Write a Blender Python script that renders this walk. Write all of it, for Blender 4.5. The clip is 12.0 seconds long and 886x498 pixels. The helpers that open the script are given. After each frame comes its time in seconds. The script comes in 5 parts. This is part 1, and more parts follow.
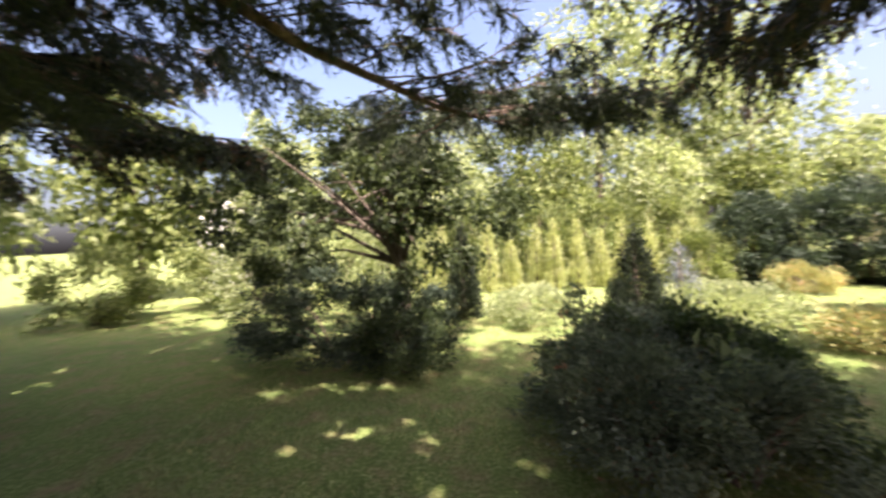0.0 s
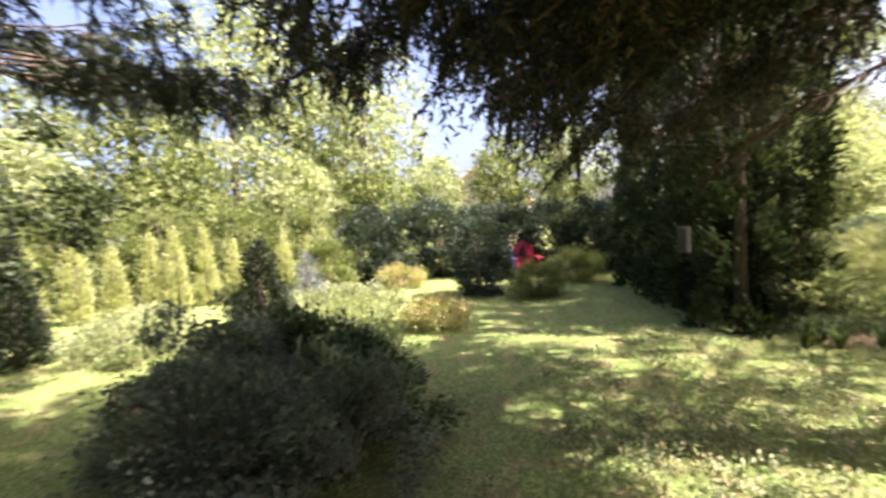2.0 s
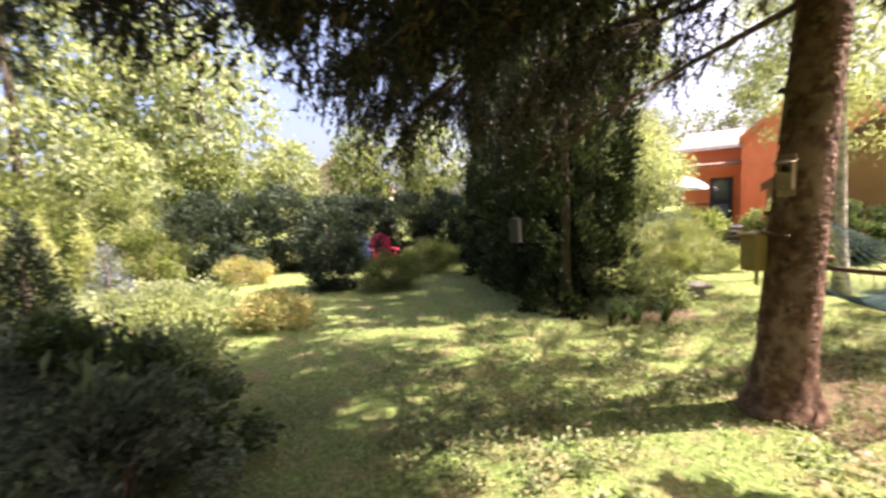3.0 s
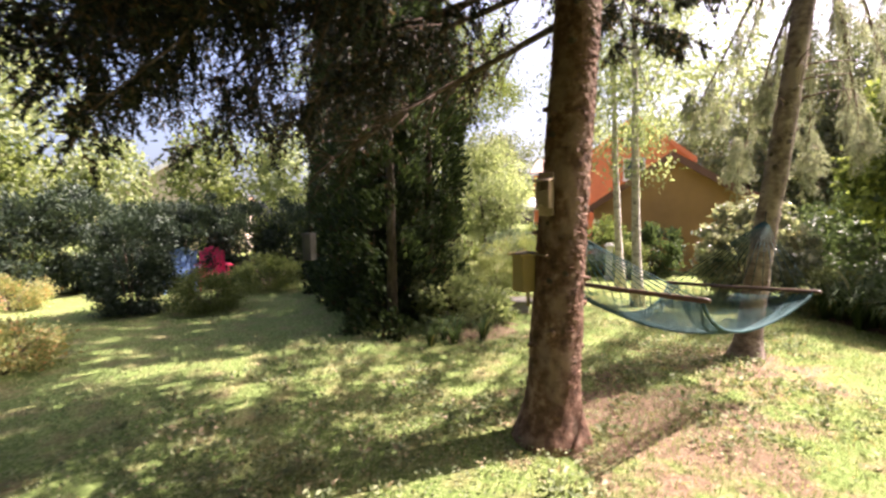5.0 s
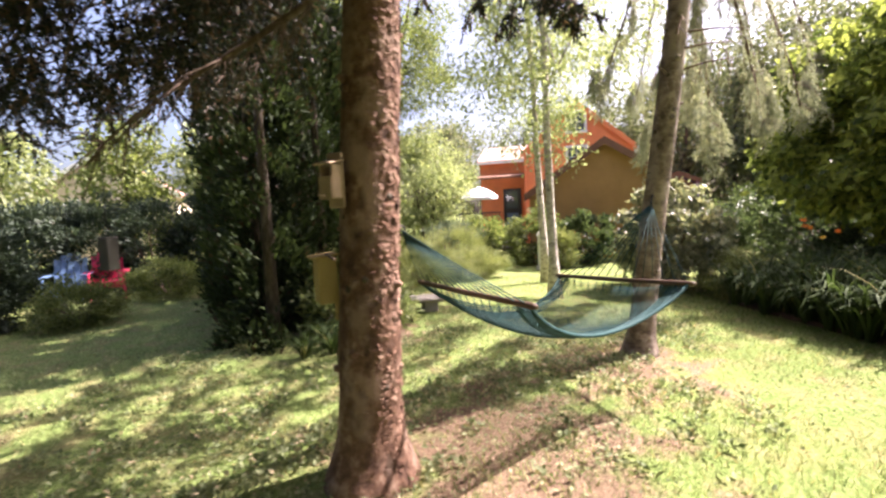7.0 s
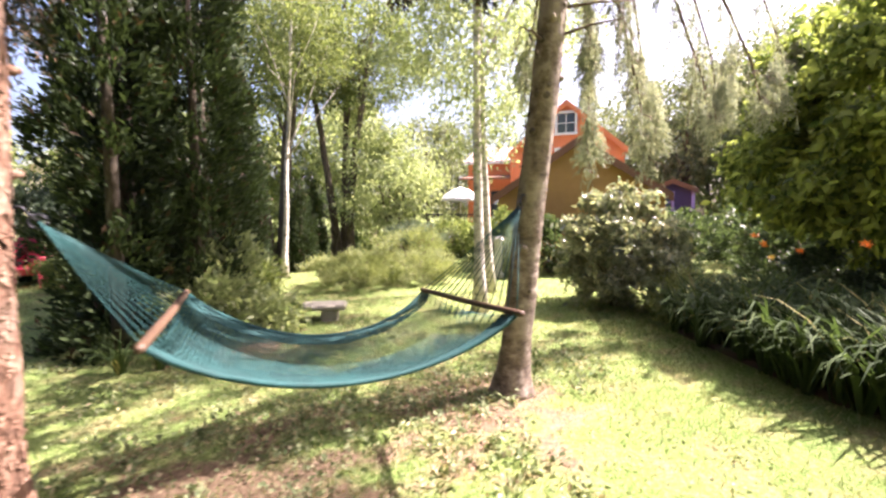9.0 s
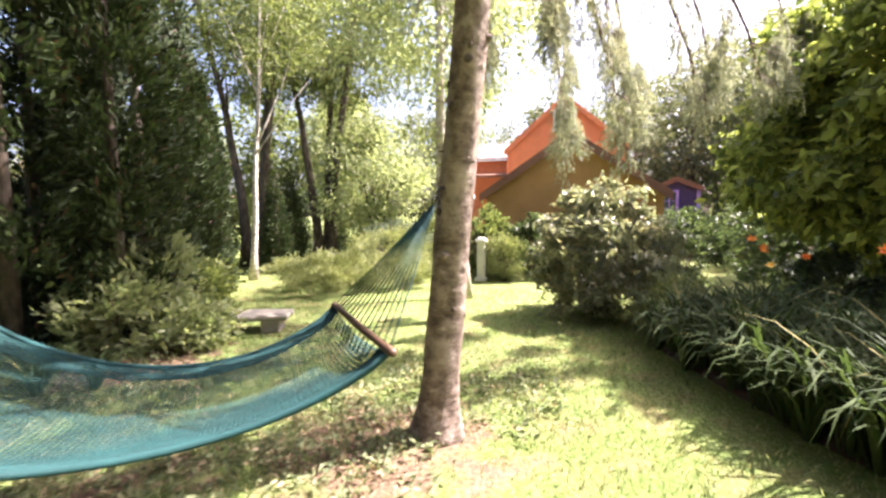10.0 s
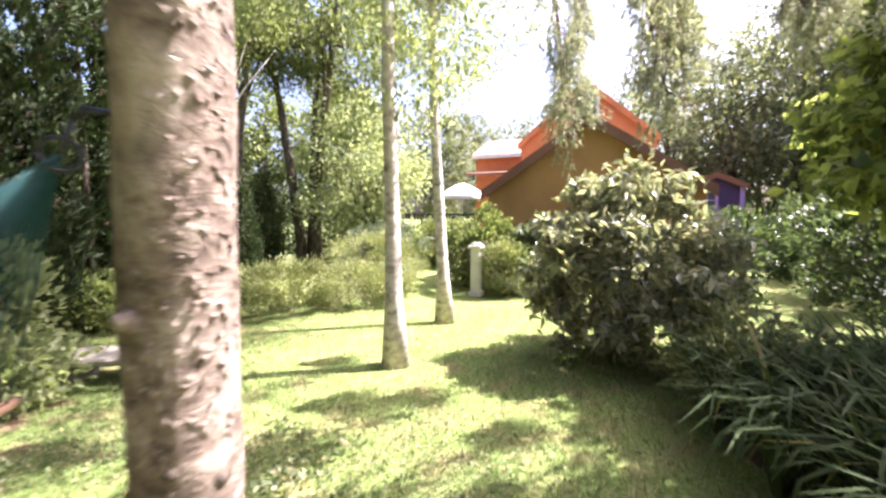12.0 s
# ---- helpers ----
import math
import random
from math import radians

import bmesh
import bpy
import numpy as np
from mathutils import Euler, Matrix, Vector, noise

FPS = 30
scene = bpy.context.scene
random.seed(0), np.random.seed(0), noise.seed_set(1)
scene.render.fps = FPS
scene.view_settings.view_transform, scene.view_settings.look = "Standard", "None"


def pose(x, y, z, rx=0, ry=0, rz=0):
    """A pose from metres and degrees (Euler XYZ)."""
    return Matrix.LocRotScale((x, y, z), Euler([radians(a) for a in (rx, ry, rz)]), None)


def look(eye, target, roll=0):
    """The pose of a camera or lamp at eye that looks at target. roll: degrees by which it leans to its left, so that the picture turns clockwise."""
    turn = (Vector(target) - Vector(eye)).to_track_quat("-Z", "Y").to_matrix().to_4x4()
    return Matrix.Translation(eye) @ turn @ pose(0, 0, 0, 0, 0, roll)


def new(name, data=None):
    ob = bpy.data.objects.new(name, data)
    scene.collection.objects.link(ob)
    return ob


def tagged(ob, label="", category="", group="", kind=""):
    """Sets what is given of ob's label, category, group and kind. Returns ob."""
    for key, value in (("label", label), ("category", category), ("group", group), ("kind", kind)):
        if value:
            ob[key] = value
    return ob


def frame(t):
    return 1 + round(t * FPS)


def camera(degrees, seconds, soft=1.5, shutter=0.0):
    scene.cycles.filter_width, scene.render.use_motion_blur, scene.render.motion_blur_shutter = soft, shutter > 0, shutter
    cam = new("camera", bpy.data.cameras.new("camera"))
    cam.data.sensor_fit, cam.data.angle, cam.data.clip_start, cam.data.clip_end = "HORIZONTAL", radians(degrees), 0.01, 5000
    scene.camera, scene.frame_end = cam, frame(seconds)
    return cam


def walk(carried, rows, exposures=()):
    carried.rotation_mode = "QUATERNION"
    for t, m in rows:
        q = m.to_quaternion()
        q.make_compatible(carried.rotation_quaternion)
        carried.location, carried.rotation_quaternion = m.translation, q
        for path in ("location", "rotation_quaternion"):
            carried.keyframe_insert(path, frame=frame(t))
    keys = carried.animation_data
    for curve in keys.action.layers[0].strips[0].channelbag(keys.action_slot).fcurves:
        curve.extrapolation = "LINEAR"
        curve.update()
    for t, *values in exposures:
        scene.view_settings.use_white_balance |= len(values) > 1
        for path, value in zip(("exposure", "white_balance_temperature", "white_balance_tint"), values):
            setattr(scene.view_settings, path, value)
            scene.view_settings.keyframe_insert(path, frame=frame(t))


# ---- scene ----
cam = camera(92.5, 12.0, soft=2.5, shutter=0.5)
PATH = [
    (0, (0.637, -1.101, 1.683), (0.3, 0.869, 1.612), -2.9),
    (0.5, (0.679, -1.091, 1.67), (0.764, 0.906, 1.598), -3.3),
    (1, (0.766, -0.993, 1.654), (1.259, 0.944, 1.569), -2.6),
    (1.5, (0.911, -0.911, 1.641), (1.765, 0.896, 1.546), -2.4),
    (2, (1.05, -0.835, 1.601), (2.204, 0.795, 1.499), -3.1),
    (2.5, (1.236, -0.786, 1.582), (2.641, 0.63, 1.446), -3.3),
    (3, (1.437, -0.828, 1.555), (3.033, 0.366, 1.388), -2.1),
    (3.5, (1.649, -0.913, 1.528), (3.379, 0.076, 1.355), -0.7),
    (5.5, (2.462, -1.493, 1.543), (4.346, -0.833, 1.417), -1.5),
    (6, (2.646, -1.661, 1.557), (4.544, -1.05, 1.407), -2.0),
    (6.5, (2.933, -1.916, 1.528), (4.833, -1.306, 1.383), -2.1),
    (7, (3.177, -2.138, 1.519), (5.089, -1.571, 1.362), -2.6),
    (7.5, (3.435, -2.448, 1.519), (5.344, -1.872, 1.365), -1.9),
    (9.5, (4.838, -3.57, 1.444), (6.73, -2.942, 1.292), 0.2),
    (10, (5.286, -3.757, 1.453), (7.169, -3.102, 1.298), -0.0),
    (10.5, (5.724, -3.923, 1.454), (7.593, -3.229, 1.297), -0.2),
    (11, (6.203, -3.992, 1.414), (8.061, -3.265, 1.265), -0.3),
    (11.5, (6.693, -3.915, 1.409), (8.542, -3.169, 1.259), -0.9),
    (12, (7.165, -3.835, 1.42), (9.01, -3.075, 1.275), 0.0),
]
walk(cam, [(t, look(eye, target, roll)) for t, eye, target, roll in PATH],
     exposures=[(0.0, 2.36, 6400, 28), (1.0, 2.42, 6350, 28), (2.0, 2.5, 6300, 29), (3.5, 2.28, 6600, 29), (5.5, 2.2, 6250, 30), (7.5, 2.28, 6200, 30), (9.5, 2.58, 6150, 30), (12.0, 2.6, 5850, 30)])

# ---- light: a high summer sun and a clear sky ----
SUN_AZ, SUN_EL = radians(-51.5), radians(52)
toward = Vector((math.cos(SUN_AZ) * math.cos(SUN_EL), math.sin(SUN_AZ) * math.cos(SUN_EL), math.sin(SUN_EL)))
sun_data = bpy.data.lights.new("sun", "SUN")
sun_data.energy, sun_data.angle, sun_data.color = 5.0, radians(0.6), (1.0, 0.93, 0.80)
sun = new("sun", sun_data)
sun.rotation_mode = "QUATERNION"
sun.rotation_quaternion = toward.to_track_quat("Z", "Y")
sun.location = (0, 0, 40)
world = bpy.data.worlds.new("sky")
scene.world = world
world.use_nodes = True
wn = world.node_tree
sky = wn.nodes.new("ShaderNodeTexSky")
sky.sky_type, sky.sun_disc = "NISHITA", False
sky.sun_elevation, sky.sun_rotation = SUN_EL, math.pi / 2 - SUN_AZ
sky.dust_density, sky.air_density = 6.5, 1.0
wn.links.new(sky.outputs[0], wn.nodes["Background"].inputs[0])
wn.nodes["Background"].inputs[1].default_value = 0.085


# ---- materials ----
def mat(name, base, rough=0.7, metal=0.0, spec=0.4):
    m = bpy.data.materials.new(name)
    m.use_nodes = True
    b = m.node_tree.nodes["Principled BSDF"]
    b.inputs["Base Color"].default_value = (*base, 1)
    b.inputs["Roughness"].default_value = rough
    b.inputs["Metallic"].default_value = metal
    b.inputs["Specular IOR Level"].default_value = spec
    return m, m.node_tree, b


def node(nt, kind, **values):
    n = nt.nodes.new(kind)
    for key, value in values.items():
        n.inputs[key.replace("_", " ")].default_value = value
    return n


def ramp(nt, source, stops):
    r = nt.nodes.new("ShaderNodeValToRGB")
    nt.links.new(source, r.inputs[0])
    e = r.color_ramp.elements
    while len(e) < len(stops):
        e.new(0.5)
    for el, (p, c) in zip(e, stops):
        el.position, el.color = p, (*c, 1)
    return r.outputs[0]


def blend(nt, fac, a, b, how="MIX"):
    m = nt.nodes.new("ShaderNodeMix")
    m.data_type, m.blend_type = "RGBA", how
    if isinstance(fac, float):
        m.inputs[0].default_value = fac
    else:
        nt.links.new(fac, m.inputs[0])
    for k, v in ((6, a), (7, b)):
        if isinstance(v, tuple):
            m.inputs[k].default_value = (*v, 1)
        else:
            nt.links.new(v, m.inputs[k])
    return m.outputs[2]


def coords(nt, scale=(1, 1, 1)):
    tc = nt.nodes.new("ShaderNodeTexCoord")
    mp = nt.nodes.new("ShaderNodeMapping")
    mp.inputs["Scale"].default_value = scale
    nt.links.new(tc.outputs["Object"], mp.inputs[0])
    return mp.outputs[0]


def noise_tex(nt, vec, scale, detail=5.0, rough=0.6):
    n = node(nt, "ShaderNodeTexNoise", Scale=scale, Detail=detail, Roughness=rough)
    nt.links.new(vec, n.inputs["Vector"])
    return n.outputs["Fac"]


def bump(nt, b, height, strength=0.4, distance=0.02):
    n = node(nt, "ShaderNodeBump", Strength=strength, Distance=distance)
    nt.links.new(height, n.inputs["Height"])
    nt.links.new(n.outputs[0], b.inputs["Normal"])


def leaf_mat(name, dark, light, through_light=0.45, rough=0.5, accent=None, share=0.05, gloss=0.2):
    """Leaves: varied from leaf to leaf, with light coming through the blade."""
    m, nt, b = mat(name, dark, rough, spec=gloss)
    dark, light = ((c[0] * 1.14, c[1], c[2] * 1.35) for c in (dark, light))
    g = nt.nodes.new("ShaderNodeNewGeometry")
    stops = [(0.0, dark), (1.0 - share if accent else 1.0, light)]
    if accent:
        stops.append((min(1.0, 1.001 - share * 0.8), accent))
    col = ramp(nt, g.outputs["Random Per Island"], stops)
    n = noise_tex(nt, coords(nt), 1.7, 3.0)
    var = ramp(nt, n, [(0.3, (0.72, 0.75, 0.7)), (0.7, (1.12, 1.1, 1.0))])
    col = blend(nt, 1.0, col, var, "MULTIPLY")
    nt.links.new(col, b.inputs["Base Color"])
    t = nt.nodes.new("ShaderNodeBsdfTranslucent")
    nt.links.new(blend(nt, 1.0, col, (1.3, 1.38, 0.85), "MULTIPLY"), t.inputs[0])
    mix = nt.nodes.new("ShaderNodeMixShader")
    mix.inputs[0].default_value = through_light
    nt.links.new(b.outputs[0], mix.inputs[1])
    nt.links.new(t.outputs[0], mix.inputs[2])
    nt.links.new(mix.outputs[0], nt.nodes["Material Output"].inputs[0])
    return m


def bark_mat(name, dark, mid, light, scale=(9, 9, 3.0), patch=None):
    m, nt, b = mat(name, mid, 0.9, spec=0.2)
    c = coords(nt, scale)
    n = noise_tex(nt, c, 1.6, 8.0, 0.65)
    col = ramp(nt, n, [(0.3, dark), (0.52, mid), (0.72, light)])
    if patch:
        big = noise_tex(nt, coords(nt, (2.2, 2.2, 1.6)), 2.0, 4.0)
        col = blend(nt, ramp(nt, big, [(0.5, (0, 0, 0)), (0.62, (0.8, 0.8, 0.8))]), col, patch)
    nt.links.new(col, b.inputs["Base Color"])
    bump(nt, b, n, 0.9, 0.02)
    return m


def plain_mat(name, base, rough=0.6, amount=0.18, scale=6.0, metal=0.0, grain=(1, 1, 1), relief=0.15):
    """Paint, stone, wood or fabric with large stains and fine grain."""
    m, nt, b = mat(name, base, rough, metal)
    big = noise_tex(nt, coords(nt), scale * 0.25, 4.0)
    fine = noise_tex(nt, coords(nt, grain), scale * 6, 6.0)
    lo, hi = tuple(v * (1 - amount) for v in base), tuple(min(1.0, v * (1 + amount * 0.6)) for v in base)
    col = ramp(nt, big, [(0.3, lo), (0.7, hi)])
    f = ramp(nt, fine, [(0.25, (1 - amount,) * 3), (0.75, (1.05,) * 3)])
    nt.links.new(blend(nt, 1.0, col, f, "MULTIPLY"), b.inputs["Base Color"])
    bump(nt, b, fine, relief, 0.01)
    return m


def ground_mat():
    m, nt, b = mat("lawn", (0.08, 0.13, 0.02), 0.95, spec=0.1)
    c = coords(nt)
    fine = noise_tex(nt, c, 28.0, 8.0, 0.75)
    mid = noise_tex(nt, c, 3.2, 5.0)
    big = noise_tex(nt, c, 0.55, 3.0)
    green = ramp(nt, fine, [(0.25, (0.036, 0.060, 0.017)), (0.5, (0.14, 0.195, 0.055)), (0.75, (0.37, 0.41, 0.19))])
    dry = ramp(nt, fine, [(0.25, (0.10, 0.075, 0.04)), (0.5, (0.24, 0.19, 0.10)), (0.78, (0.42, 0.35, 0.20))])
    soil = ramp(nt, fine, [(0.25, (0.05, 0.030, 0.021)), (0.55, (0.21, 0.135, 0.10)), (0.8, (0.46, 0.33, 0.26))])
    worn = ramp(nt, mid, [(0.46, (0, 0, 0)), (0.68, (0.75, 0.75, 0.75))])
    col = blend(nt, worn, green, dry)
    # bare soil and old needles round the two spruce trunks
    bare = None
    for x, y, r in ((5.85, -1.75, 1.7), (7.5, -2.6, 1.3), (8.2, 0.4, 1.2)):
        d = nt.nodes.new("ShaderNodeVectorMath")
        d.operation = "DISTANCE"
        flat = nt.nodes.new("ShaderNodeVectorMath")
        flat.operation = "MULTIPLY"
        flat.inputs[1].default_value = (1, 1, 0)
        nt.links.new(c, flat.inputs[0])
        nt.links.new(flat.outputs[0], d.inputs[0])
        d.inputs[1].default_value = (x, y, 0)
        near = node(nt, "ShaderNodeMapRange")
        for key, value in (("From Min", r), ("From Max", r * 0.25), ("To Min", 0.0), ("To Max", 0.40)):
            near.inputs[key].default_value = value
        nt.links.new(d.outputs["Value"], near.inputs[0])
        if bare is None:
            bare = near.outputs[0]
        else:
            a = nt.nodes.new("ShaderNodeMath")
            a.operation = "MAXIMUM"
            nt.links.new(bare, a.inputs[0])
            nt.links.new(near.outputs[0], a.inputs[1])
            bare = a.outputs[0]
    a = nt.nodes.new("ShaderNodeMath")
    a.operation = "ADD"
    nt.links.new(bare, a.inputs[0])
    nt.links.new(mid, a.inputs[1])
    col = blend(nt, ramp(nt, a.outputs[0], [(0.66, (0, 0, 0)), (0.84, (0.9, 0.9, 0.9))]), col, soil)
    col = blend(nt, 1.0, col, ramp(nt, big, [(0.3, (0.85, 0.88, 0.8)), (0.7, (1.15, 1.12, 1.05))]), "MULTIPLY")
    nt.links.new(col, b.inputs["Base Color"])
    bump(nt, b, fine, 0.8, 0.03)
    return m


M_GROUND = ground_mat()
M_GRASS = leaf_mat("grass_blade", (0.08, 0.135, 0.036), (0.35, 0.42, 0.18), 0.4, 0.5, (0.46, 0.40, 0.22), 0.12)
M_CLOVER = leaf_mat("clover_leaf", (0.08, 0.12, 0.04), (0.25, 0.31, 0.13), 0.3, 0.6, (0.40, 0.32, 0.22), 0.16)
M_SPRUCE_BARK = bark_mat("spruce_bark", (0.045, 0.026, 0.018), (0.155, 0.085, 0.055), (0.36, 0.25, 0.18), (9, 9, 8), (0.28, 0.19, 0.14))
M_GREY_BARK = bark_mat("grey_spruce_bark", (0.065, 0.048, 0.038), (0.19, 0.145, 0.112), (0.40, 0.34, 0.285), (7, 7, 11), (0.35, 0.29, 0.235))
M_DARK_BARK = bark_mat("dark_bark", (0.03, 0.024, 0.018), (0.09, 0.07, 0.052), (0.18, 0.15, 0.12))
M_BIRCH = bark_mat("birch_bark", (0.10, 0.085, 0.07), (0.52, 0.47, 0.40), (0.72, 0.68, 0.60), (5.0, 5.0, 8))
M_TWIG = bark_mat("twig_bark", (0.05, 0.035, 0.025), (0.13, 0.09, 0.065), (0.26, 0.20, 0.16))
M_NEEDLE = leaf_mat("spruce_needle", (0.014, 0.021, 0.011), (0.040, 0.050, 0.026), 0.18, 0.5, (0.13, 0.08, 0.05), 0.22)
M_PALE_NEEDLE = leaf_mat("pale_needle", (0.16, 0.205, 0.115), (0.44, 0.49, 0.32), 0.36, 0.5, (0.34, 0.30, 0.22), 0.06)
M_PINE = leaf_mat("pine_needle", (0.025, 0.040, 0.02), (0.075, 0.10, 0.045), 0.2, 0.5)
M_CEDAR = leaf_mat("cedar_leaf", (0.020, 0.036, 0.014), (0.056, 0.088, 0.028), 0.2, 0.55, (0.075, 0.048, 0.032), 0.05, 0.12)
# cedar green raised towards gold to stand for strong sun on the row
M_SUNLIT_CEDAR = leaf_mat("sunlit_cedar", (0.23, 0.30, 0.095), (0.47, 0.53, 0.21), 0.45)
# needles darker than the cedars', with the tall trees' shade put into the colour
M_SHADED_DWARF = leaf_mat("shaded_dwarf_needle", (0.010, 0.018, 0.009), (0.032, 0.048, 0.019), 0.15)
M_LEAF = leaf_mat("green_leaf", (0.07, 0.106, 0.028), (0.20, 0.255, 0.075), 0.45)
# greyer, flatter green: distance haze put into the farthest trees' colour
M_HAZY_LEAF = leaf_mat("hazy_far_leaf", (0.09, 0.12, 0.05), (0.20, 0.24, 0.11), 0.4)
# pale leaf green, brightened further to carry the sun on the backdrop foliage
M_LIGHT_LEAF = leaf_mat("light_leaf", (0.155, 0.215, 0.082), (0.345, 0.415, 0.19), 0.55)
M_DARK_LEAF = leaf_mat("dark_leaf", (0.032, 0.056, 0.022), (0.10, 0.15, 0.05), 0.35, 0.4)
M_SHRUB = leaf_mat("shrub_leaf", (0.070, 0.105, 0.055), (0.185, 0.245, 0.140), 0.3, 0.6, (0.20, 0.12, 0.07), 0.02)
M_RHODO = leaf_mat("rhododendron_leaf", (0.13, 0.17, 0.085), (0.34, 0.38, 0.215), 0.36, 0.34, (0.42, 0.38, 0.27), 0.14, 0.6)
M_JUNIPER = leaf_mat("juniper_leaf", (0.12, 0.17, 0.05), (0.30, 0.35, 0.12), 0.3)
M_LILY = leaf_mat("daylily_leaf", (0.020, 0.042, 0.011), (0.068, 0.110, 0.030), 0.28, 0.62, (0.24, 0.21, 0.08), 0.04, 0.1)
# leaf green darkened to stand for foliage in shade
M_SHADED_HEDGE = leaf_mat("shaded_hedge_leaf", (0.020, 0.038, 0.020), (0.070, 0.105, 0.055), 0.22, 0.45)
M_CRAB_LEAF = leaf_mat("crabapple_leaf", (0.022, 0.037, 0.013), (0.068, 0.10, 0.030), 0.32, 0.45)
M_ORANGE = leaf_mat("orange_petal", (0.70, 0.16, 0.02), (0.95, 0.34, 0.06), 0.35)
# light end raised to give the crown its sunlit rim
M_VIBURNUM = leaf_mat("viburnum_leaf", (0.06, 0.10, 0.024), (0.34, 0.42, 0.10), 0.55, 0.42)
M_RUSSET_FLOWER = leaf_mat("faded_petal", (0.24, 0.12, 0.07), (0.42, 0.23, 0.13), 0.3)
M_YELLOW = leaf_mat("yellow_petal", (0.75, 0.50, 0.05), (0.95, 0.70, 0.15), 0.35)
M_RUSSET = leaf_mat("russet_leaf", (0.16, 0.21, 0.06), (0.38, 0.40, 0.14), 0.4, 0.5, (0.55, 0.32, 0.17), 0.12)
M_BLUE_SPRUCE = leaf_mat("blue_spruce", (0.10, 0.14, 0.12), (0.24, 0.29, 0.26), 0.2)
M_ORANGE_WALL = plain_mat("orange_siding", (0.80, 0.25, 0.10), 0.75, 0.12)
M_TAN_WALL = plain_mat("tan_siding", (0.40, 0.22, 0.075), 0.8, 0.14)
M_ROOF = plain_mat("pale_shingle", (0.42, 0.28, 0.22), 0.85, 0.2)
M_PALE_SIDING = plain_mat("pale_siding", (0.62, 0.52, 0.42), 0.8, 0.1)
M_PINK_ROOF = plain_mat("pinkish_shingle", (0.50, 0.27, 0.20), 0.85, 0.2)
M_BROWN_TRIM = plain_mat("brown_trim", (0.20, 0.095, 0.055), 0.7)
M_WHITE = plain_mat("white_paint", (0.80, 0.79, 0.76), 0.5, 0.06)
M_PURPLE = plain_mat("purple_paint", (0.06, 0.035, 0.11), 0.65)
M_LAVENDER = plain_mat("lavender_trim", (0.36, 0.26, 0.62), 0.6)
M_RED_CHAIR = plain_mat("red_plastic", (0.74, 0.045, 0.13), 0.42, 0.06)
M_BLUE_CHAIR = plain_mat("blue_plastic", (0.10, 0.17, 0.29), 0.45, 0.06)
M_TEAL = plain_mat("teal_rope", (0.006, 0.054, 0.053), 0.8, 0.3, 20.0)
M_WOODBAR = plain_mat("varnished_wood", (0.10, 0.055, 0.032), 0.5, 0.3, 14.0, grain=(1, 6, 6))
M_PALE_WOOD = plain_mat("weathered_wood", (0.36, 0.26, 0.17), 0.85, 0.3, 12.0, grain=(6, 6, 1))
M_OLIVE_WOOD = plain_mat("stained_wood", (0.34, 0.24, 0.08), 0.7, 0.2, 10.0, grain=(6, 6, 1))
M_GREY_WOOD = plain_mat("grey_wood", (0.20, 0.19, 0.17), 0.85, 0.25, 12.0, grain=(6, 6, 1))
M_DARK_WOOD = plain_mat("dark_grey_wood", (0.085, 0.08, 0.07), 0.85, 0.25, 12.0, grain=(6, 6, 1))
M_STONE = plain_mat("garden_stone", (0.30, 0.27, 0.22), 0.9, 0.3, 9.0, relief=0.5)
M_CONCRETE = plain_mat("pale_concrete", (0.60, 0.58, 0.53), 0.9, 0.15, 9.0, relief=0.4)
M_DARK_METAL = plain_mat("dark_metal", (0.03, 0.03, 0.035), 0.45, 0.1, metal=0.6)
M_CANVAS = plain_mat("white_canvas", (0.78, 0.78, 0.78), 0.8, 0.04)
M_GLASS, _nt, _b = mat("window_glass", (0.05, 0.07, 0.09), 0.05, spec=0.8)
M_SOIL = plain_mat("bed_soil", (0.09, 0.055, 0.035), 0.95, 0.4, 20.0, relief=0.8)


# ---- shape helpers ----
def mesh_from(name, verts, faces, smooth=False):
    me = bpy.data.meshes.new(name)
    me.from_pydata([tuple(v) for v in verts], [], faces)
    if smooth:
        me.polygons.foreach_set("use_smooth", [True] * len(me.polygons))
    me.update()
    return me


def part(name, data, material, parent=None, label=""):
    """Links a bmesh or a mesh as one object under a thing or under a part."""
    if isinstance(data, bmesh.types.BMesh):
        me = bpy.data.meshes.new(name)
        data.to_mesh(me)
        data.free()
        data = me
    if not data.materials:
        data.materials.append(material)
    ob = new(name, data)
    ob.parent = parent
    if label:
        tagged(ob, label)
    return ob


def thing(name, at, label, category, group="", kind="", turn=0.0):
    e = new(name)
    e.empty_display_size = 0.2
    e.matrix_basis = pose(*at, 0, 0, turn)
    return tagged(e, label, category, group, kind)


def boxes(*specs, bevel=0.006):
    """One bmesh of bevelled boxes: (centre, size) or (centre, size, turn about x, y, z)."""
    bm = bmesh.new()
    for centre, size, *turn in specs:
        rx, ry, rz = turn[0] if turn else (0, 0, 0)
        bmesh.ops.create_cube(bm, size=1, matrix=pose(*centre, rx, ry, rz) @ Matrix.Diagonal((*size, 1)))
    if bevel:
        bmesh.ops.bevel(bm, geom=list(bm.edges), offset=bevel, segments=1, affect="EDGES")
    return bm


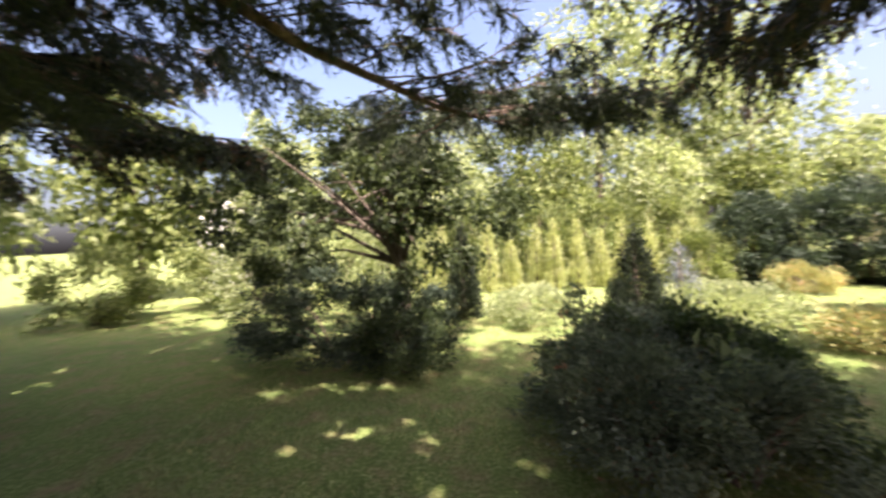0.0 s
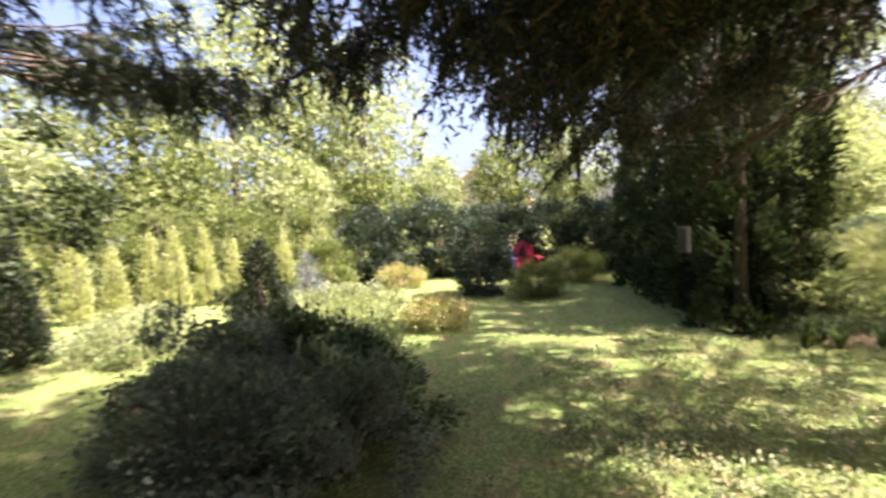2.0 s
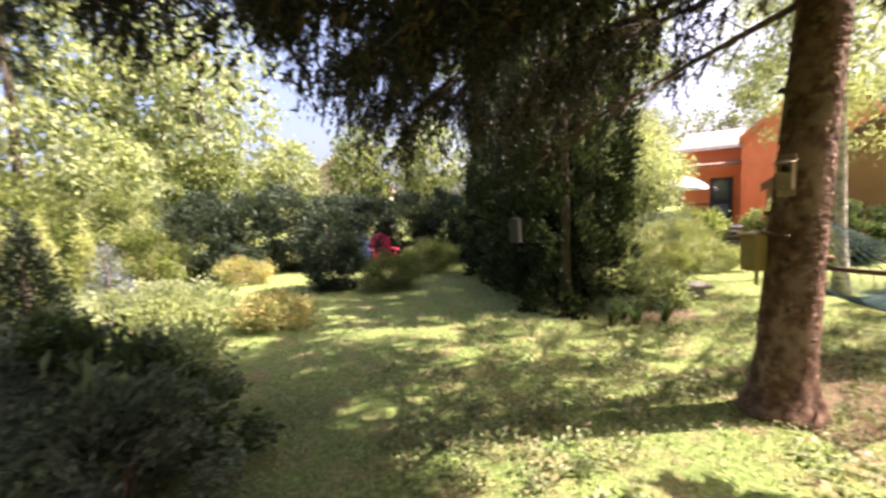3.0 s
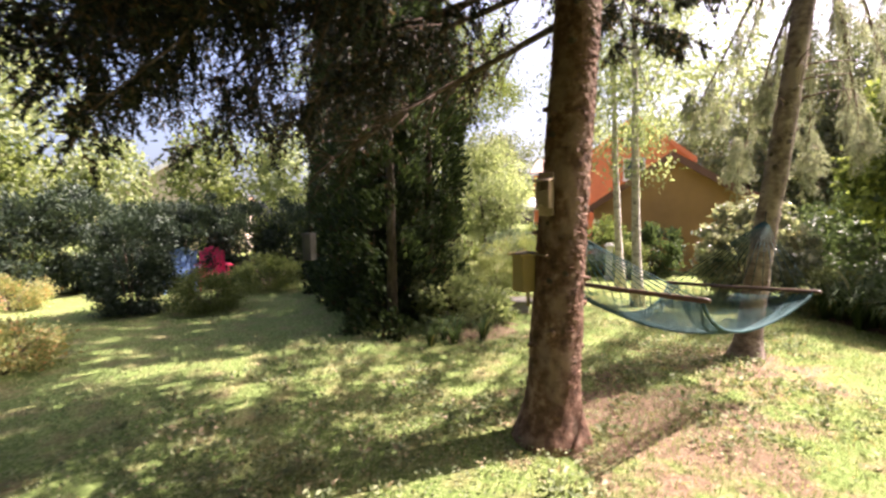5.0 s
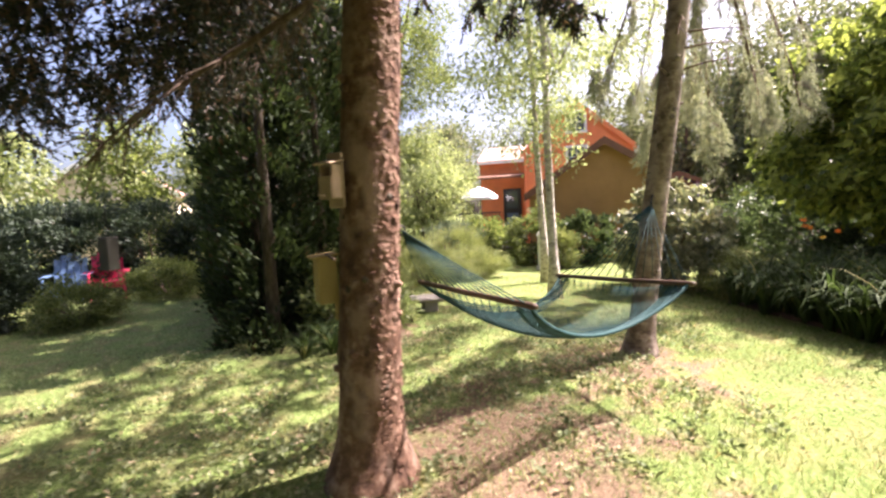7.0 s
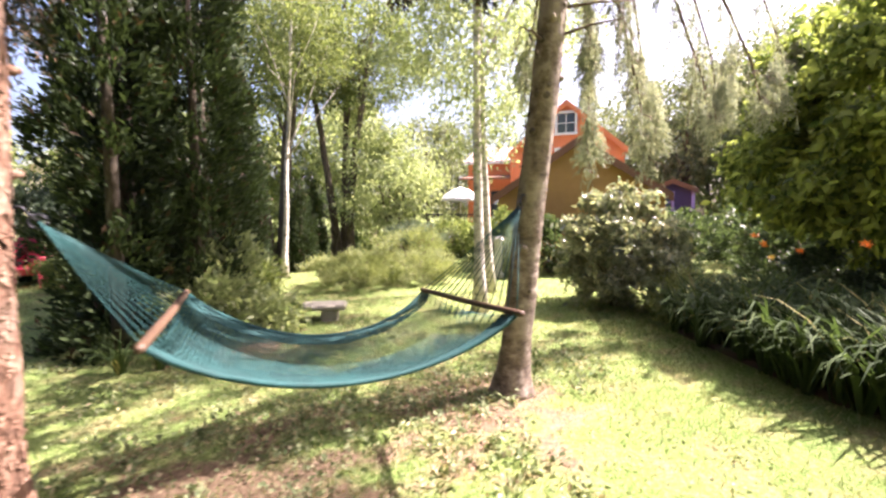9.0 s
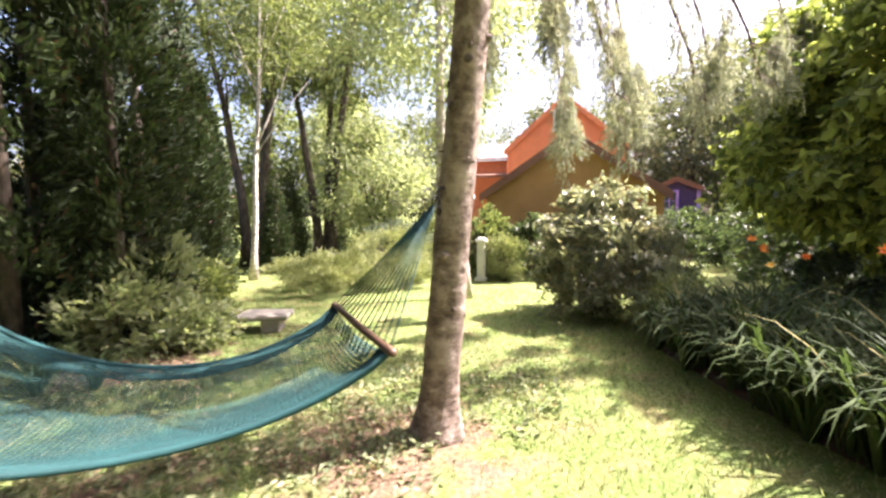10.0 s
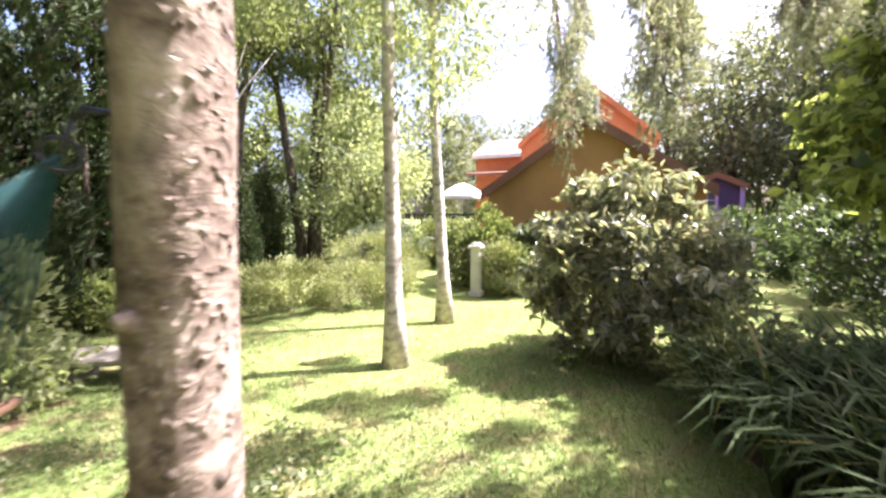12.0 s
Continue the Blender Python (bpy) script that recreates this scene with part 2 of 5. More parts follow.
def prism(outline, axis, lo, hi):
    """A bmesh: an outline in two coordinates drawn out along axis ('x', 'y' or 'z')."""
    bm = bmesh.new()
    def place(a, b, c):
        return {"x": (c, a, b), "y": (a, c, b), "z": (a, b, c)}[axis]
    low = [bm.verts.new(place(a, b, lo)) for a, b in outline]
    high = [bm.verts.new(place(a, b, hi)) for a, b in outline]
    n = len(outline)
    bm.faces.new(low)
    bm.faces.new(high)
    for i in range(n):
        bm.faces.new((low[i], low[(i + 1) % n], high[(i + 1) % n], high[i]))
    bmesh.ops.recalc_face_normals(bm, faces=bm.faces)
    return bm


class Tubes:
    """Gathers tapered tubes into one mesh."""

    def __init__(self):
        self.verts, self.faces = [], []

    def add(self, points, radii, sides=6, rough=0.0):
        pts = [Vector(p) for p in points]
        start = len(self.verts)
        for i, p in enumerate(pts):
            d = (pts[min(i + 1, len(pts) - 1)] - pts[max(i - 1, 0)]).normalized()
            ref = Vector((1, 0, 0)) if abs(d.x) < 0.8 else Vector((0, 1, 0))
            u = d.cross(ref).normalized()
            v = d.cross(u)
            for k in range(sides):
                a = 2 * math.pi * k / sides
                r = radii[i]
                if rough:
                    r *= 1 + rough * noise.noise((math.cos(a) * 1.7 + p.x * 3, math.sin(a) * 1.7 + p.y * 3, p.z * 3.1))
                self.verts.append(p + (u * math.cos(a) + v * math.sin(a)) * r)
        for i in range(len(pts) - 1):
            for k in range(sides):
                a, b = start + i * sides + k, start + i * sides + (k + 1) % sides
                self.faces.append((a, b, b + sides, a + sides))
        self.faces.append(tuple(start + k for k in reversed(range(sides))))
        self.faces.append(tuple(start + (len(pts) - 1) * sides + k for k in range(sides)))
        return self

    def mesh(self, name="tube"):
        return mesh_from(name, self.verts, self.faces, True)


def raw_mesh(name, verts, tris):
    me = bpy.data.meshes.new(name)
    nv, nt_ = len(verts), len(tris)
    me.vertices.add(nv)
    me.vertices.foreach_set("co", np.ascontiguousarray(verts, dtype=np.float32).ravel())
    me.loops.add(nt_ * 3)
    me.loops.foreach_set("vertex_index", np.ascontiguousarray(tris, dtype=np.int32).ravel())
    me.polygons.add(nt_)
    me.polygons.foreach_set("loop_start", np.arange(0, nt_ * 3, 3, dtype=np.int32))
    me.update(calc_edges=True)
    return me


def unit(v):
    return v / np.maximum(np.linalg.norm(v, axis=-1, keepdims=True), 1e-9)


def leaves(name, at, size, rng, aspect=0.5, axis=None, flat=0.3, fold=0.25):
    """Folded diamond leaves at the points; axis: the way each one points."""
    n = len(at)
    size = np.broadcast_to(np.asarray(size, float), (n,)) * rng.uniform(0.65, 1.35, n)
    ax = unit(rng.normal(size=(n, 3))) if axis is None else unit(axis + rng.normal(size=(n, 3)) * 0.45)
    nor = rng.normal(size=(n, 3))
    nor[:, 2] += flat * 3
    side = unit(np.cross(ax, nor))
    nor = np.cross(side, ax)
    s = size[:, None]
    base, tip = at - ax * s * 0.5, at + ax * s * 0.5 - nor * s * 0.06
    l = at + side * s * aspect * 0.5 + nor * s * fold * aspect
    r = at - side * s * aspect * 0.5 + nor * s * fold * aspect
    verts = np.stack([base, l, tip, r], 1).reshape(-1, 3)
    k = np.arange(n)[:, None] * 4
    tris = np.stack([k + [0, 1, 2], k + [0, 2, 3]], 1).reshape(-1, 3)
    return raw_mesh(name, verts, tris)


def clumps(rng, n, centre, radii, count, spread, shell=0.55, lumps=0.35, bottom=-1.0):
    """Points gathered in count clumps, that lie through the outer part of an uneven ellipsoid."""
    d = unit(rng.normal(size=(count * 3, 3)))
    d = d[d[:, 2] > bottom][:count]
    count = len(d)
    r = rng.uniform(shell ** 3, 1, count) ** (1 / 3)
    seed = rng.uniform(0, 50)
    wob = np.array([noise.noise(Vector(v) * 1.6 + Vector((seed, 0, 0))) for v in d])
    c = d * (r * (1 + lumps * wob))[:, None] * np.array(radii) + np.array(centre)
    pick = rng.integers(0, count, n)
    out = unit(d * np.array((1, 1, 0.7)))
    return c[pick] + rng.normal(size=(n, 3)) * spread * np.array((1, 1, 0.75)), out[pick]


def needles(name, starts, ends, per, length, width, rng, splay=0.9):
    """Needles along twigs, from starts to ends."""
    n = len(starts)
    d = unit(ends - starts)
    t = rng.uniform(0, 1, (n, per))
    at = starts[:, None] + (ends - starts)[:, None] * t[..., None]
    way = unit(d[:, None] * 0.75 + rng.normal(size=(n, per, 3)) * splay * 0.6)
    side = unit(np.cross(way, rng.normal(size=(n, per, 3)))) * width * 0.5
    tip = at + way * length * rng.uniform(0.7, 1.2, (n, per, 1))
    verts = np.stack([at - side, at + side, tip], 2).reshape(-1, 3)
    return raw_mesh(name, verts, np.arange(len(verts)).reshape(-1, 3))


# ---- ground ----
def rise(x, y):
    return 0.03 * noise.noise((x * 0.35, y * 0.35, 0.0)) + 0.012 * noise.noise((x * 1.3, y * 1.3, 4.0))


def build_ground():
    near = np.linspace(-1, 1, 150)
    axis = np.sign(near) * (np.abs(near) * 14 + np.abs(near) ** 9 * 900)
    xs, ys = axis + 6.0, axis + 2.0
    verts = [(x, y, rise(x, y)) for y in ys for x in xs]
    n = len(xs)
    faces = [(j * n + i, j * n + i + 1, (j + 1) * n + i + 1, (j + 1) * n + i) for j in range(n - 1) for i in range(n - 1)]
    ob = part("ground", mesh_from("ground", verts, faces, True), M_GROUND)
    tagged(ob, "mown lawn with dry patches and bare soil", "lawn", kind="structure")


build_ground()


# ---- house, garage and shed ----
def window(parent, centre, width, height, depth=0.08, bars=(1, 1), face_x=-1, trim=M_WHITE):
    """A window in a wall that faces along x: trim frame, glazing bars and panes, set proud of the wall."""
    x, y, z = centre
    w = part("window", boxes(
        ((x, y, z + height / 2 + 0.05), (depth, width + 0.22, 0.10)), ((x, y, z - height / 2 - 0.05), (depth + 0.05, width + 0.26, 0.10)),
        ((x, y - width / 2 - 0.05, z), (depth, 0.10, height)), ((x, y + width / 2 + 0.05, z), (depth, 0.10, height))), trim, parent)
    cols, rows_ = bars
    specs = [((x + 0.015, y - width / 2 + width * i / (cols + 1), z), (0.035, 0.03, height)) for i in range(1, cols + 1)]
    specs += [((x + 0.016, y, z - height / 2 + height * i / (rows_ + 1)), (0.03, width, 0.03)) for i in range(1, rows_ + 1)]
    if specs:
        part("glazing_bar", boxes(*specs, bevel=0), trim, w)
    for i in range(cols + 1):
        for j in range(rows_ + 1):
            cw, ch = width / (cols + 1), height / (rows_ + 1)
            part("pane", boxes(((x + 0.022, y - width / 2 + cw * (i + 0.5), z - height / 2 + ch * (j + 0.5)), (0.008, cw - 0.03, ch - 0.03)), bevel=0), M_GLASS, w)
    return w


def gable_building(at, width, depth, eave, apex, wall_mat, roof_mat, label, name, over=0.3, thick=0.12, turn=0.0, trim=M_BROWN_TRIM):
    """A gabled block whose front faces -x, its base centre-front at at."""
    b = thing(name, at, label, "building", turn=turn)
    h = width / 2
    part("wall", prism([(-h, 0), (h, 0), (h, eave), (0, apex), (-h, eave)], "x", 0, depth), wall_mat, b)
    slope = (apex - eave) / h
    for s in (1, -1):
        lo = (s * (h + over), eave - slope * over)
        part("roof", prism([(0, apex + 0.02), lo, (lo[0], lo[1] + thick), (0, apex + 0.02 + thick)], "x", -over, depth + over), roof_mat, b)
        part("rake_board", prism([(0, apex - 0.10), (lo[0], lo[1] - 0.12), (lo[0], lo[1] + thick + 0.02), (0, apex + thick + 0.04)], "x", -over - 0.04, -over - 0.003), trim, b)
    return b


def build_house():
    house = gable_building((24.4, -2.6, 0), 4.9, 8.0, 4.35, 6.45, M_ORANGE_WALL, M_ROOF, "orange two-storey house with a gable and white windows", "house", 0.12, trim=M_ORANGE_WALL)
    window(house, (-0.05, 0.0, 5.6), 0.75, 0.85)
    window(house, (-0.05, 0.0, 4.0), 0.75, 0.85)
    part("corner_board", boxes(((-0.02, 2.40, 2.15), (0.06, 0.10, 4.3))), M_ORANGE_WALL, house)
    # the lower wing to the side
    part("wing_wall", prism([(0, 0), (2.5, 0), (2.5, 4.28), (0, 4.28)], "x", 0, 5.0), M_ORANGE_WALL, house).location = (2.0, 2.5, 0)
    r = part("wing_roof", prism([(-0.2, 4.22), (2.4, 5.30), (2.4, 5.40), (-0.2, 4.34)], "y", -0.04, 2.65), M_ROOF, house)
    r.location = (2.0, 2.5, 0)
    part("wing_fascia", boxes(((1.78, 3.80, 4.22), (0.06, 2.66, 0.12))), M_WHITE, house)
    part("awning", prism([(0.3, 3.25), (2.05, 3.5), (2.05, 3.6), (0.3, 3.35)], "y", 2.52, 5.0), M_BROWN_TRIM, house)
    d = part("door", boxes(((1.97, 3.3, 1.75), (0.08, 0.95, 2.1))), M_DARK_METAL, house)
    part("pane", boxes(((1.92, 3.3, 2.2), (0.02, 0.6, 0.9)), bevel=0), M_GLASS, d)
    part("door_panel", boxes(((1.92, 3.3, 1.2), (0.02, 0.6, 0.6)), bevel=0), M_BLUE_CHAIR, d)


def build_deck():
    deck = thing("deck", (22.2, 1.6, 0), "raised wooden deck with a dark metal railing", "deck")
    for i in range(20):
        part("plank", boxes(((-0.9 + i * 0.16, 0.3, 0.62), (0.15, 4.6, 0.04)), bevel=0), M_GREY_WOOD, deck)
    part("deck_frame", boxes(((-0.95, 0.3, 0.3), (0.06, 4.6, 0.6)), ((0.6, 2.55, 0.3), (3.0, 0.06, 0.6))), M_BROWN_TRIM, deck)
    for z in (0.78, 1.55):
        part("rail", boxes(((-0.95, 0.8, z), (0.05, 3.6, 0.05))), M_DARK_METAL, deck)
    for i in range(25):
        part("baluster", boxes(((-0.95, -0.95 + i * 0.145, 1.16), (0.022, 0.022, 0.74)), bevel=0), M_DARK_METAL, deck)
    for k in range(3):
        part("step", boxes(((-1.15 - 0.28 * k, -1.5, 0.46 - 0.17 * k), (0.3, 1.1, 0.06))), M_GREY_WOOD, deck)


def build_umbrella():
    u = thing("patio_umbrella", (23.0, 1.87, 0.64), "white canvas patio umbrella open over the deck", "umbrella")
    u.scale = (0.70, 0.70, 0.82)
    part("pole", Tubes().add([(0, 0, 0), (0, 0, 2.65)], [0.025, 0.02], 8).mesh(), M_WHITE, u)
    part("base", Tubes().add([(0, 0, 0), (0, 0, 0.06), (0, 0, 0.07)], [0.25, 0.25, 0.06], 16).mesh(), M_CONCRETE, u)
    bm = bmesh.new()
    top = bm.verts.new((0, 0, 2.62))
    rings = []
    for r, z in ((0.55, 2.47), (1.05, 2.22), (1.32, 2.02), (1.33, 1.90)):
        rings.append([bm.verts.new((r * math.cos(2 * math.pi * k / 16) * (1 if k % 2 == 0 else 0.95), r * math.sin(2 * math.pi * k / 16) * (1 if k % 2 == 0 else 0.95), z + (0 if k % 2 == 0 else -0.015))) for k in range(16)])
    for k in range(16):
        bm.faces.new((top, rings[0][k], rings[0][(k + 1) % 16]))
        for a, b in zip(rings, rings[1:]):
            bm.faces.new((a[k], b[k], b[(k + 1) % 16], a[(k + 1) % 16]))
    part("canopy", bm, M_CANVAS, u)
    for k in range(8):
        a = 2 * math.pi * k / 8
        part("rib", Tubes().add([(0, 0, 2.58), (1.28 * math.cos(a), 1.28 * math.sin(a), 2.0)], [0.008, 0.006], 4).mesh(), M_WHITE, u)


build_house()
garage = gable_building((16.95, -3.22, 0), 4.45, 4.6, 2.06, 3.52, M_TAN_WALL, M_BROWN_TRIM, "tan wooden garage with a low gabled roof", "garage", 0.16, 0.09, 0.0)
build_deck()
build_umbrella()


def build_shed():
    s = gable_building((26.0, -7.2, 0), 1.75, 2.0, 2.66, 3.02, M_PURPLE, M_BROWN_TRIM, "purple garden shed with lavender trim", "shed", 0.15, 0.08)
    for y in (-0.86, 0.86):
        part("corner_board", boxes(((-0.03, y, 1.3), (0.05, 0.14, 2.6))), M_LAVENDER, s)
    window(s, (-0.04, 0.25, 2.1), 0.5, 0.75, trim=M_LAVENDER)


build_shed()
neighbour = gable_building((20.0, 21.5, 0), 6.5, 6.0, 3.4, 5.6, M_PALE_SIDING, M_PINK_ROOF, "neighbour's pale house with a pinkish roof beyond the hedge", "neighbour_house", 0.3, 0.14, 40, M_WHITE)
window(neighbour, (-0.05, -1.2, 2.3), 1.0, 1.1)
window(neighbour, (-0.05, 1.2, 2.3), 1.0, 1.1)
cottage = gable_building((-13.0, 18.5, 0), 3.4, 4.0, 3.2, 4.2, M_WHITE, M_PINK_ROOF, "small white outbuilding with a reddish roof among trees", "outbuilding", 0.3, 0.14, -55, M_WHITE)


# ---- trees ----
def trunk_points(height, lean=(0, 0), bend=0.04, steps=14, seed=0):
    pts = []
    for i in range(steps + 1):
        h = height * i / steps
        pts.append((lean[0] * h + bend * noise.noise((seed, h * 0.5, 0)), lean[1] * h + bend * noise.noise((seed + 9, h * 0.5, 3)), h - 0.06 if i == 0 else h))
    return pts


def at_height(pts, z):
    for a, b in zip(pts, pts[1:]):
        if a[2] <= z <= b[2]:
            f = (z - a[2]) / max(b[2] - a[2], 1e-6)
            return np.array([a[k] + (b[k] - a[k]) * f for k in range(3)])
    return np.array(pts[-1])


def bough(tubes, twigs, rng, start, direction, length, droop, hang=0.35, density=11.0, thick=0.03, bare=0.25, tassel=(0.10, 0.26), many=12):
    """A conifer branch: a drooping stem, side shoots, and twigs that hang from them."""
    d = unit(np.array(direction, float))
    side = unit(np.cross(d, (0, 0, 1.0)))
    steps = 9
    pts = [start + d * length * t + np.array((0, 0, -droop * t * t + 0.10 * length * t ** 3)) + side * 0.10 * length * math.sin(3 * t + rng.uniform(0, 6)) * t for t in np.linspace(0, 1, steps)]
    tubes.add(pts, [thick * (1 - 0.85 * i / (steps - 1)) for i in range(steps)], 5)
    n = int(length * density)
    for i in range(n):
        t = rng.uniform(bare, 1.0)
        k = min(int(t * (steps - 1)), steps - 2)
        f = t * (steps - 1) - k
        p = pts[k] * (1 - f) + pts[k + 1] * f
        reach = (0.22 + 0.55 * (1 - t)) * length * 0.42 * rng.uniform(0.5, 1.2)
        s = (1 if i % 2 else -1)
        w = unit(d * rng.uniform(0.4, 1.0) + side * s * rng.uniform(0.5, 1.0) + np.array((0, 0, rng.uniform(-0.35, 0.1))))
        end = p + w * reach + np.array((0, 0, -0.25 * reach))
        tubes.add([p, (p + end) / 2 + np.array((0, 0, 0.03)), end], [0.008, 0.005, 0.003], 3)
        twigs.append((p, end))
        for j in range(int(4 + reach * many)):
            q = p + (end - p) * rng.uniform(0.1, 1.0)
            out = w * 0.35 + side * rng.normal() * 0.5 + np.array((rng.normal() * 0.25, rng.normal() * 0.25, -hang * 2.2 * rng.uniform(0.4, 1.5)))
            twigs.append((q, q + unit(out) * rng.uniform(*tassel) * (0.7 + hang)))


def finish_boughs(tree, tubes, twigs, rng, material, per=16, length=0.028, width=0.0035, name="foliage", splay=0.9):
    tagged(part("twig_work", tubes.mesh("twig_work"), M_TWIG, tree, "thin brown branches and twigs"), kind="stuff")
    s = np.array([a for a, b in twigs])
    e = np.array([b for a, b in twigs])
    part(name, needles(name, s, e, per, length, width, rng, splay), material, tree, "dense needle foliage")


def spruce_trunk(tree, height, radius, lean, seed, knots=26, material=None, rough=1.0, stubs=0.5):
    pts = trunk_points(height, lean, 0.04, 26, seed)
    sub, rad = [], []
    for i in range(26):
        for f in (0, 0.25, 0.5, 0.75):
            sub.append(tuple(pts[i][k] + (pts[i + 1][k] - pts[i][k]) * f for k in range(3)))
            z = sub[-1][2]
            rad.append(radius * (1 - 0.72 * z / height) * (1 + 0.70 * math.exp(-max(z, 0) / 0.13)))
    part("trunk", Tubes().add(sub, rad, 28, 0.10).mesh("trunk"), material or M_SPRUCE_BARK, tree, "scaly reddish-brown bark")
    rng = np.random.default_rng(seed + 40)
    for i in range(knots):
        z = rng.uniform(0.3, 3.2)
        a = rng.uniform(0, 2 * math.pi)
        r = radius * (1 - 0.72 * z / height)
        p = at_height(pts, z)
        d = np.array((math.cos(a), math.sin(a), 0.15))
        ln = rng.uniform(0.015, 0.045)
        if rng.uniform() > stubs:
            # a healed dark knot, wider than it is high
            q = p + d * r * 0.955
            kr = rng.uniform(0.018, 0.030)
            part("knot", Tubes().add([q, q + d * 0.012, q + d * 0.016], [kr, kr * 0.8, kr * 0.25], 9, 0.25).mesh("knot"), M_DARK_BARK, tree, "dark healed knot")
            continue
        part("branch_stub", Tubes().add([p + d * r * 0.9, p + d * (r + ln * 0.5), p + d * (r + ln)], [0.032, 0.02, 0.013], 7, 0.2).mesh("branch_stub"), material or M_SPRUCE_BARK, tree)
    # flakes of bark that stand off the stem
    v, f = [], []
    for i in range(4200 if rough > 1.2 else 2200):
        z = rng.uniform(0.1, 3.6)
        a = rng.uniform(0, 2 * math.pi)
        r = radius * (1 - 0.72 * z / height) * (1 + 0.70 * math.exp(-z / 0.13)) * 1.01
        p = at_height(pts, z)
        w, h, o = rough * rng.uniform(0.006, 0.016) / r, rough * rng.uniform(0.006, 0.020), rough * rng.uniform(0.001, 0.006)
        k = len(v)
        for da, dz, dr in ((-w, 0, 0.001), (0, -h, o), (w, 0, 0.001), (0, h, o * 0.4)):
            v.append((p[0] + (r + dr) * math.cos(a + da), p[1] + (r + dr) * math.sin(a + da), z + dz))
        f.append((k, k + 1, k + 2, k + 3))
    flakes = part("bark_scale_layer", mesh_from("bark_scale_layer", v, f), material or M_SPRUCE_BARK, tree)
    tagged(flakes, kind="stuff")
    return pts


def build_spruce_one():
    """The spruce by the hammock's near end: dark drooping boughs reach over the lawn."""
    rng = np.random.default_rng(11)
    t = thing("spruce_tree", (5.375, -0.98, 0), "tall spruce with scaly red-brown trunk and drooping boughs", "tree")
    pts = spruce_trunk(t, 11.0, 0.185, (0.007, -0.055), 3, 40, None, 1.7, 0.45)
    tubes, twigs = Tubes(), []
    # low boughs that droop over the lawn
    for i in range(34):
        a = radians(84 + 100 * ((i * 0.381) % 1.0))
        z = 3.2 + 1.7 * ((i * 0.618) % 1.0)
        bough(tubes, twigs, rng, at_height(pts, z), (math.cos(a), math.sin(a), 0.02), rng.uniform(2.7, 4.3), z - rng.uniform(1.75, 2.6), 0.42, 10.0, bare=0.1, tassel=(0.12, 0.36), many=14)
    # sparser boughs on the cedars' side, with long tassels that hang low
    for i in range(10):
        a = radians(56 + 66 * ((i * 0.618 + 0.3) % 1.0))
        z = 3.3 + 1.5 * ((i * 0.381) % 1.0)
        bough(tubes, twigs, rng, at_height(pts, z), (math.cos(a), math.sin(a), 0.02), rng.uniform(1.9, 3.7), z - rng.uniform(1.95, 2.75), 0.6, 4.6, bare=0.35, tassel=(0.16, 0.44), many=8)
    for a, ln, z in ((152, 3.0, 4.5), (163, 2.6, 4.2), (172, 3.2, 4.9), (181, 2.5, 4.4), (190, 2.9, 5.0), (158, 3.4, 5.2), (140, 3.1, 4.9), (196, 2.4, 4.6)):
        bough(tubes, twigs, rng, at_height(pts, z), (math.cos(radians(a)), math.sin(radians(a)), 0.03), ln, 0.9, 0.45, 8.0, bare=0.2, tassel=(0.12, 0.30), many=10)
    for a, ln, z, dr in ((141, 4.7, 4.4, 2.0), (148, 4.9, 4.7, 2.0), (135, 4.6, 4.2, 1.9), (128, 4.5, 4.5, 2.2)):
        bough(tubes, twigs, rng, at_height(pts, z), (math.cos(radians(a)), math.sin(radians(a)), 0.02), ln, dr, 0.42, 10.0, bare=0.3, tassel=(0.12, 0.36), many=14)
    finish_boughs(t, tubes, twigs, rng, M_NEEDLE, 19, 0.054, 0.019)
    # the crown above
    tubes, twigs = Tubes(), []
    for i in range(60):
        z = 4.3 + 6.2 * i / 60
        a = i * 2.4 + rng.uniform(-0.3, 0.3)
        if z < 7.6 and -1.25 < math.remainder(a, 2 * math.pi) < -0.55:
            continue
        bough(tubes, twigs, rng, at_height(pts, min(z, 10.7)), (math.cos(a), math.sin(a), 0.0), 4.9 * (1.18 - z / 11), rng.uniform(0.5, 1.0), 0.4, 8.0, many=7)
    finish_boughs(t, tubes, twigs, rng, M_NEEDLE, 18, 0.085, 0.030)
    # a long dead branch with bare twigs
    dead = Tubes()
    p0, d = at_height(pts, 2.95), np.array((-0.02, 1.0, 0.0))
    line = [p0 + d * 2.1 * f + np.array((0.10 * math.sin(5 * f), 0, -0.45 * f * f - 0.55 * f)) for f in np.linspace(0, 1, 11)]
    dead.add(line, [0.028 - 0.0023 * i for i in range(11)], 7, 0.15)
    for i in range(60):
        f = rng.uniform(0.2, 1.0)
        p = line[int(f * 10)]
        w = unit(np.array((rng.normal() * 0.45, rng.uniform(0.3, 1.0), rng.normal() * 0.35 - 0.45)))
        ln = rng.uniform(0.15, 0.6)
        dead.add([p, p + w * ln * 0.5 + np.array((0, 0, 0.03)), p + w * ln], [0.007, 0.005, 0.002], 4)
        q = p + w * ln * rng.uniform(0.4, 0.8)
        dead.add([q, q + unit(w + rng.normal(size=3) * 0.5) * ln * 0.4], [0.004, 0.0015], 3)
    part("dead_branch", dead.mesh("dead_branch"), M_TWIG, t, "bare dead branch with brittle twigs")


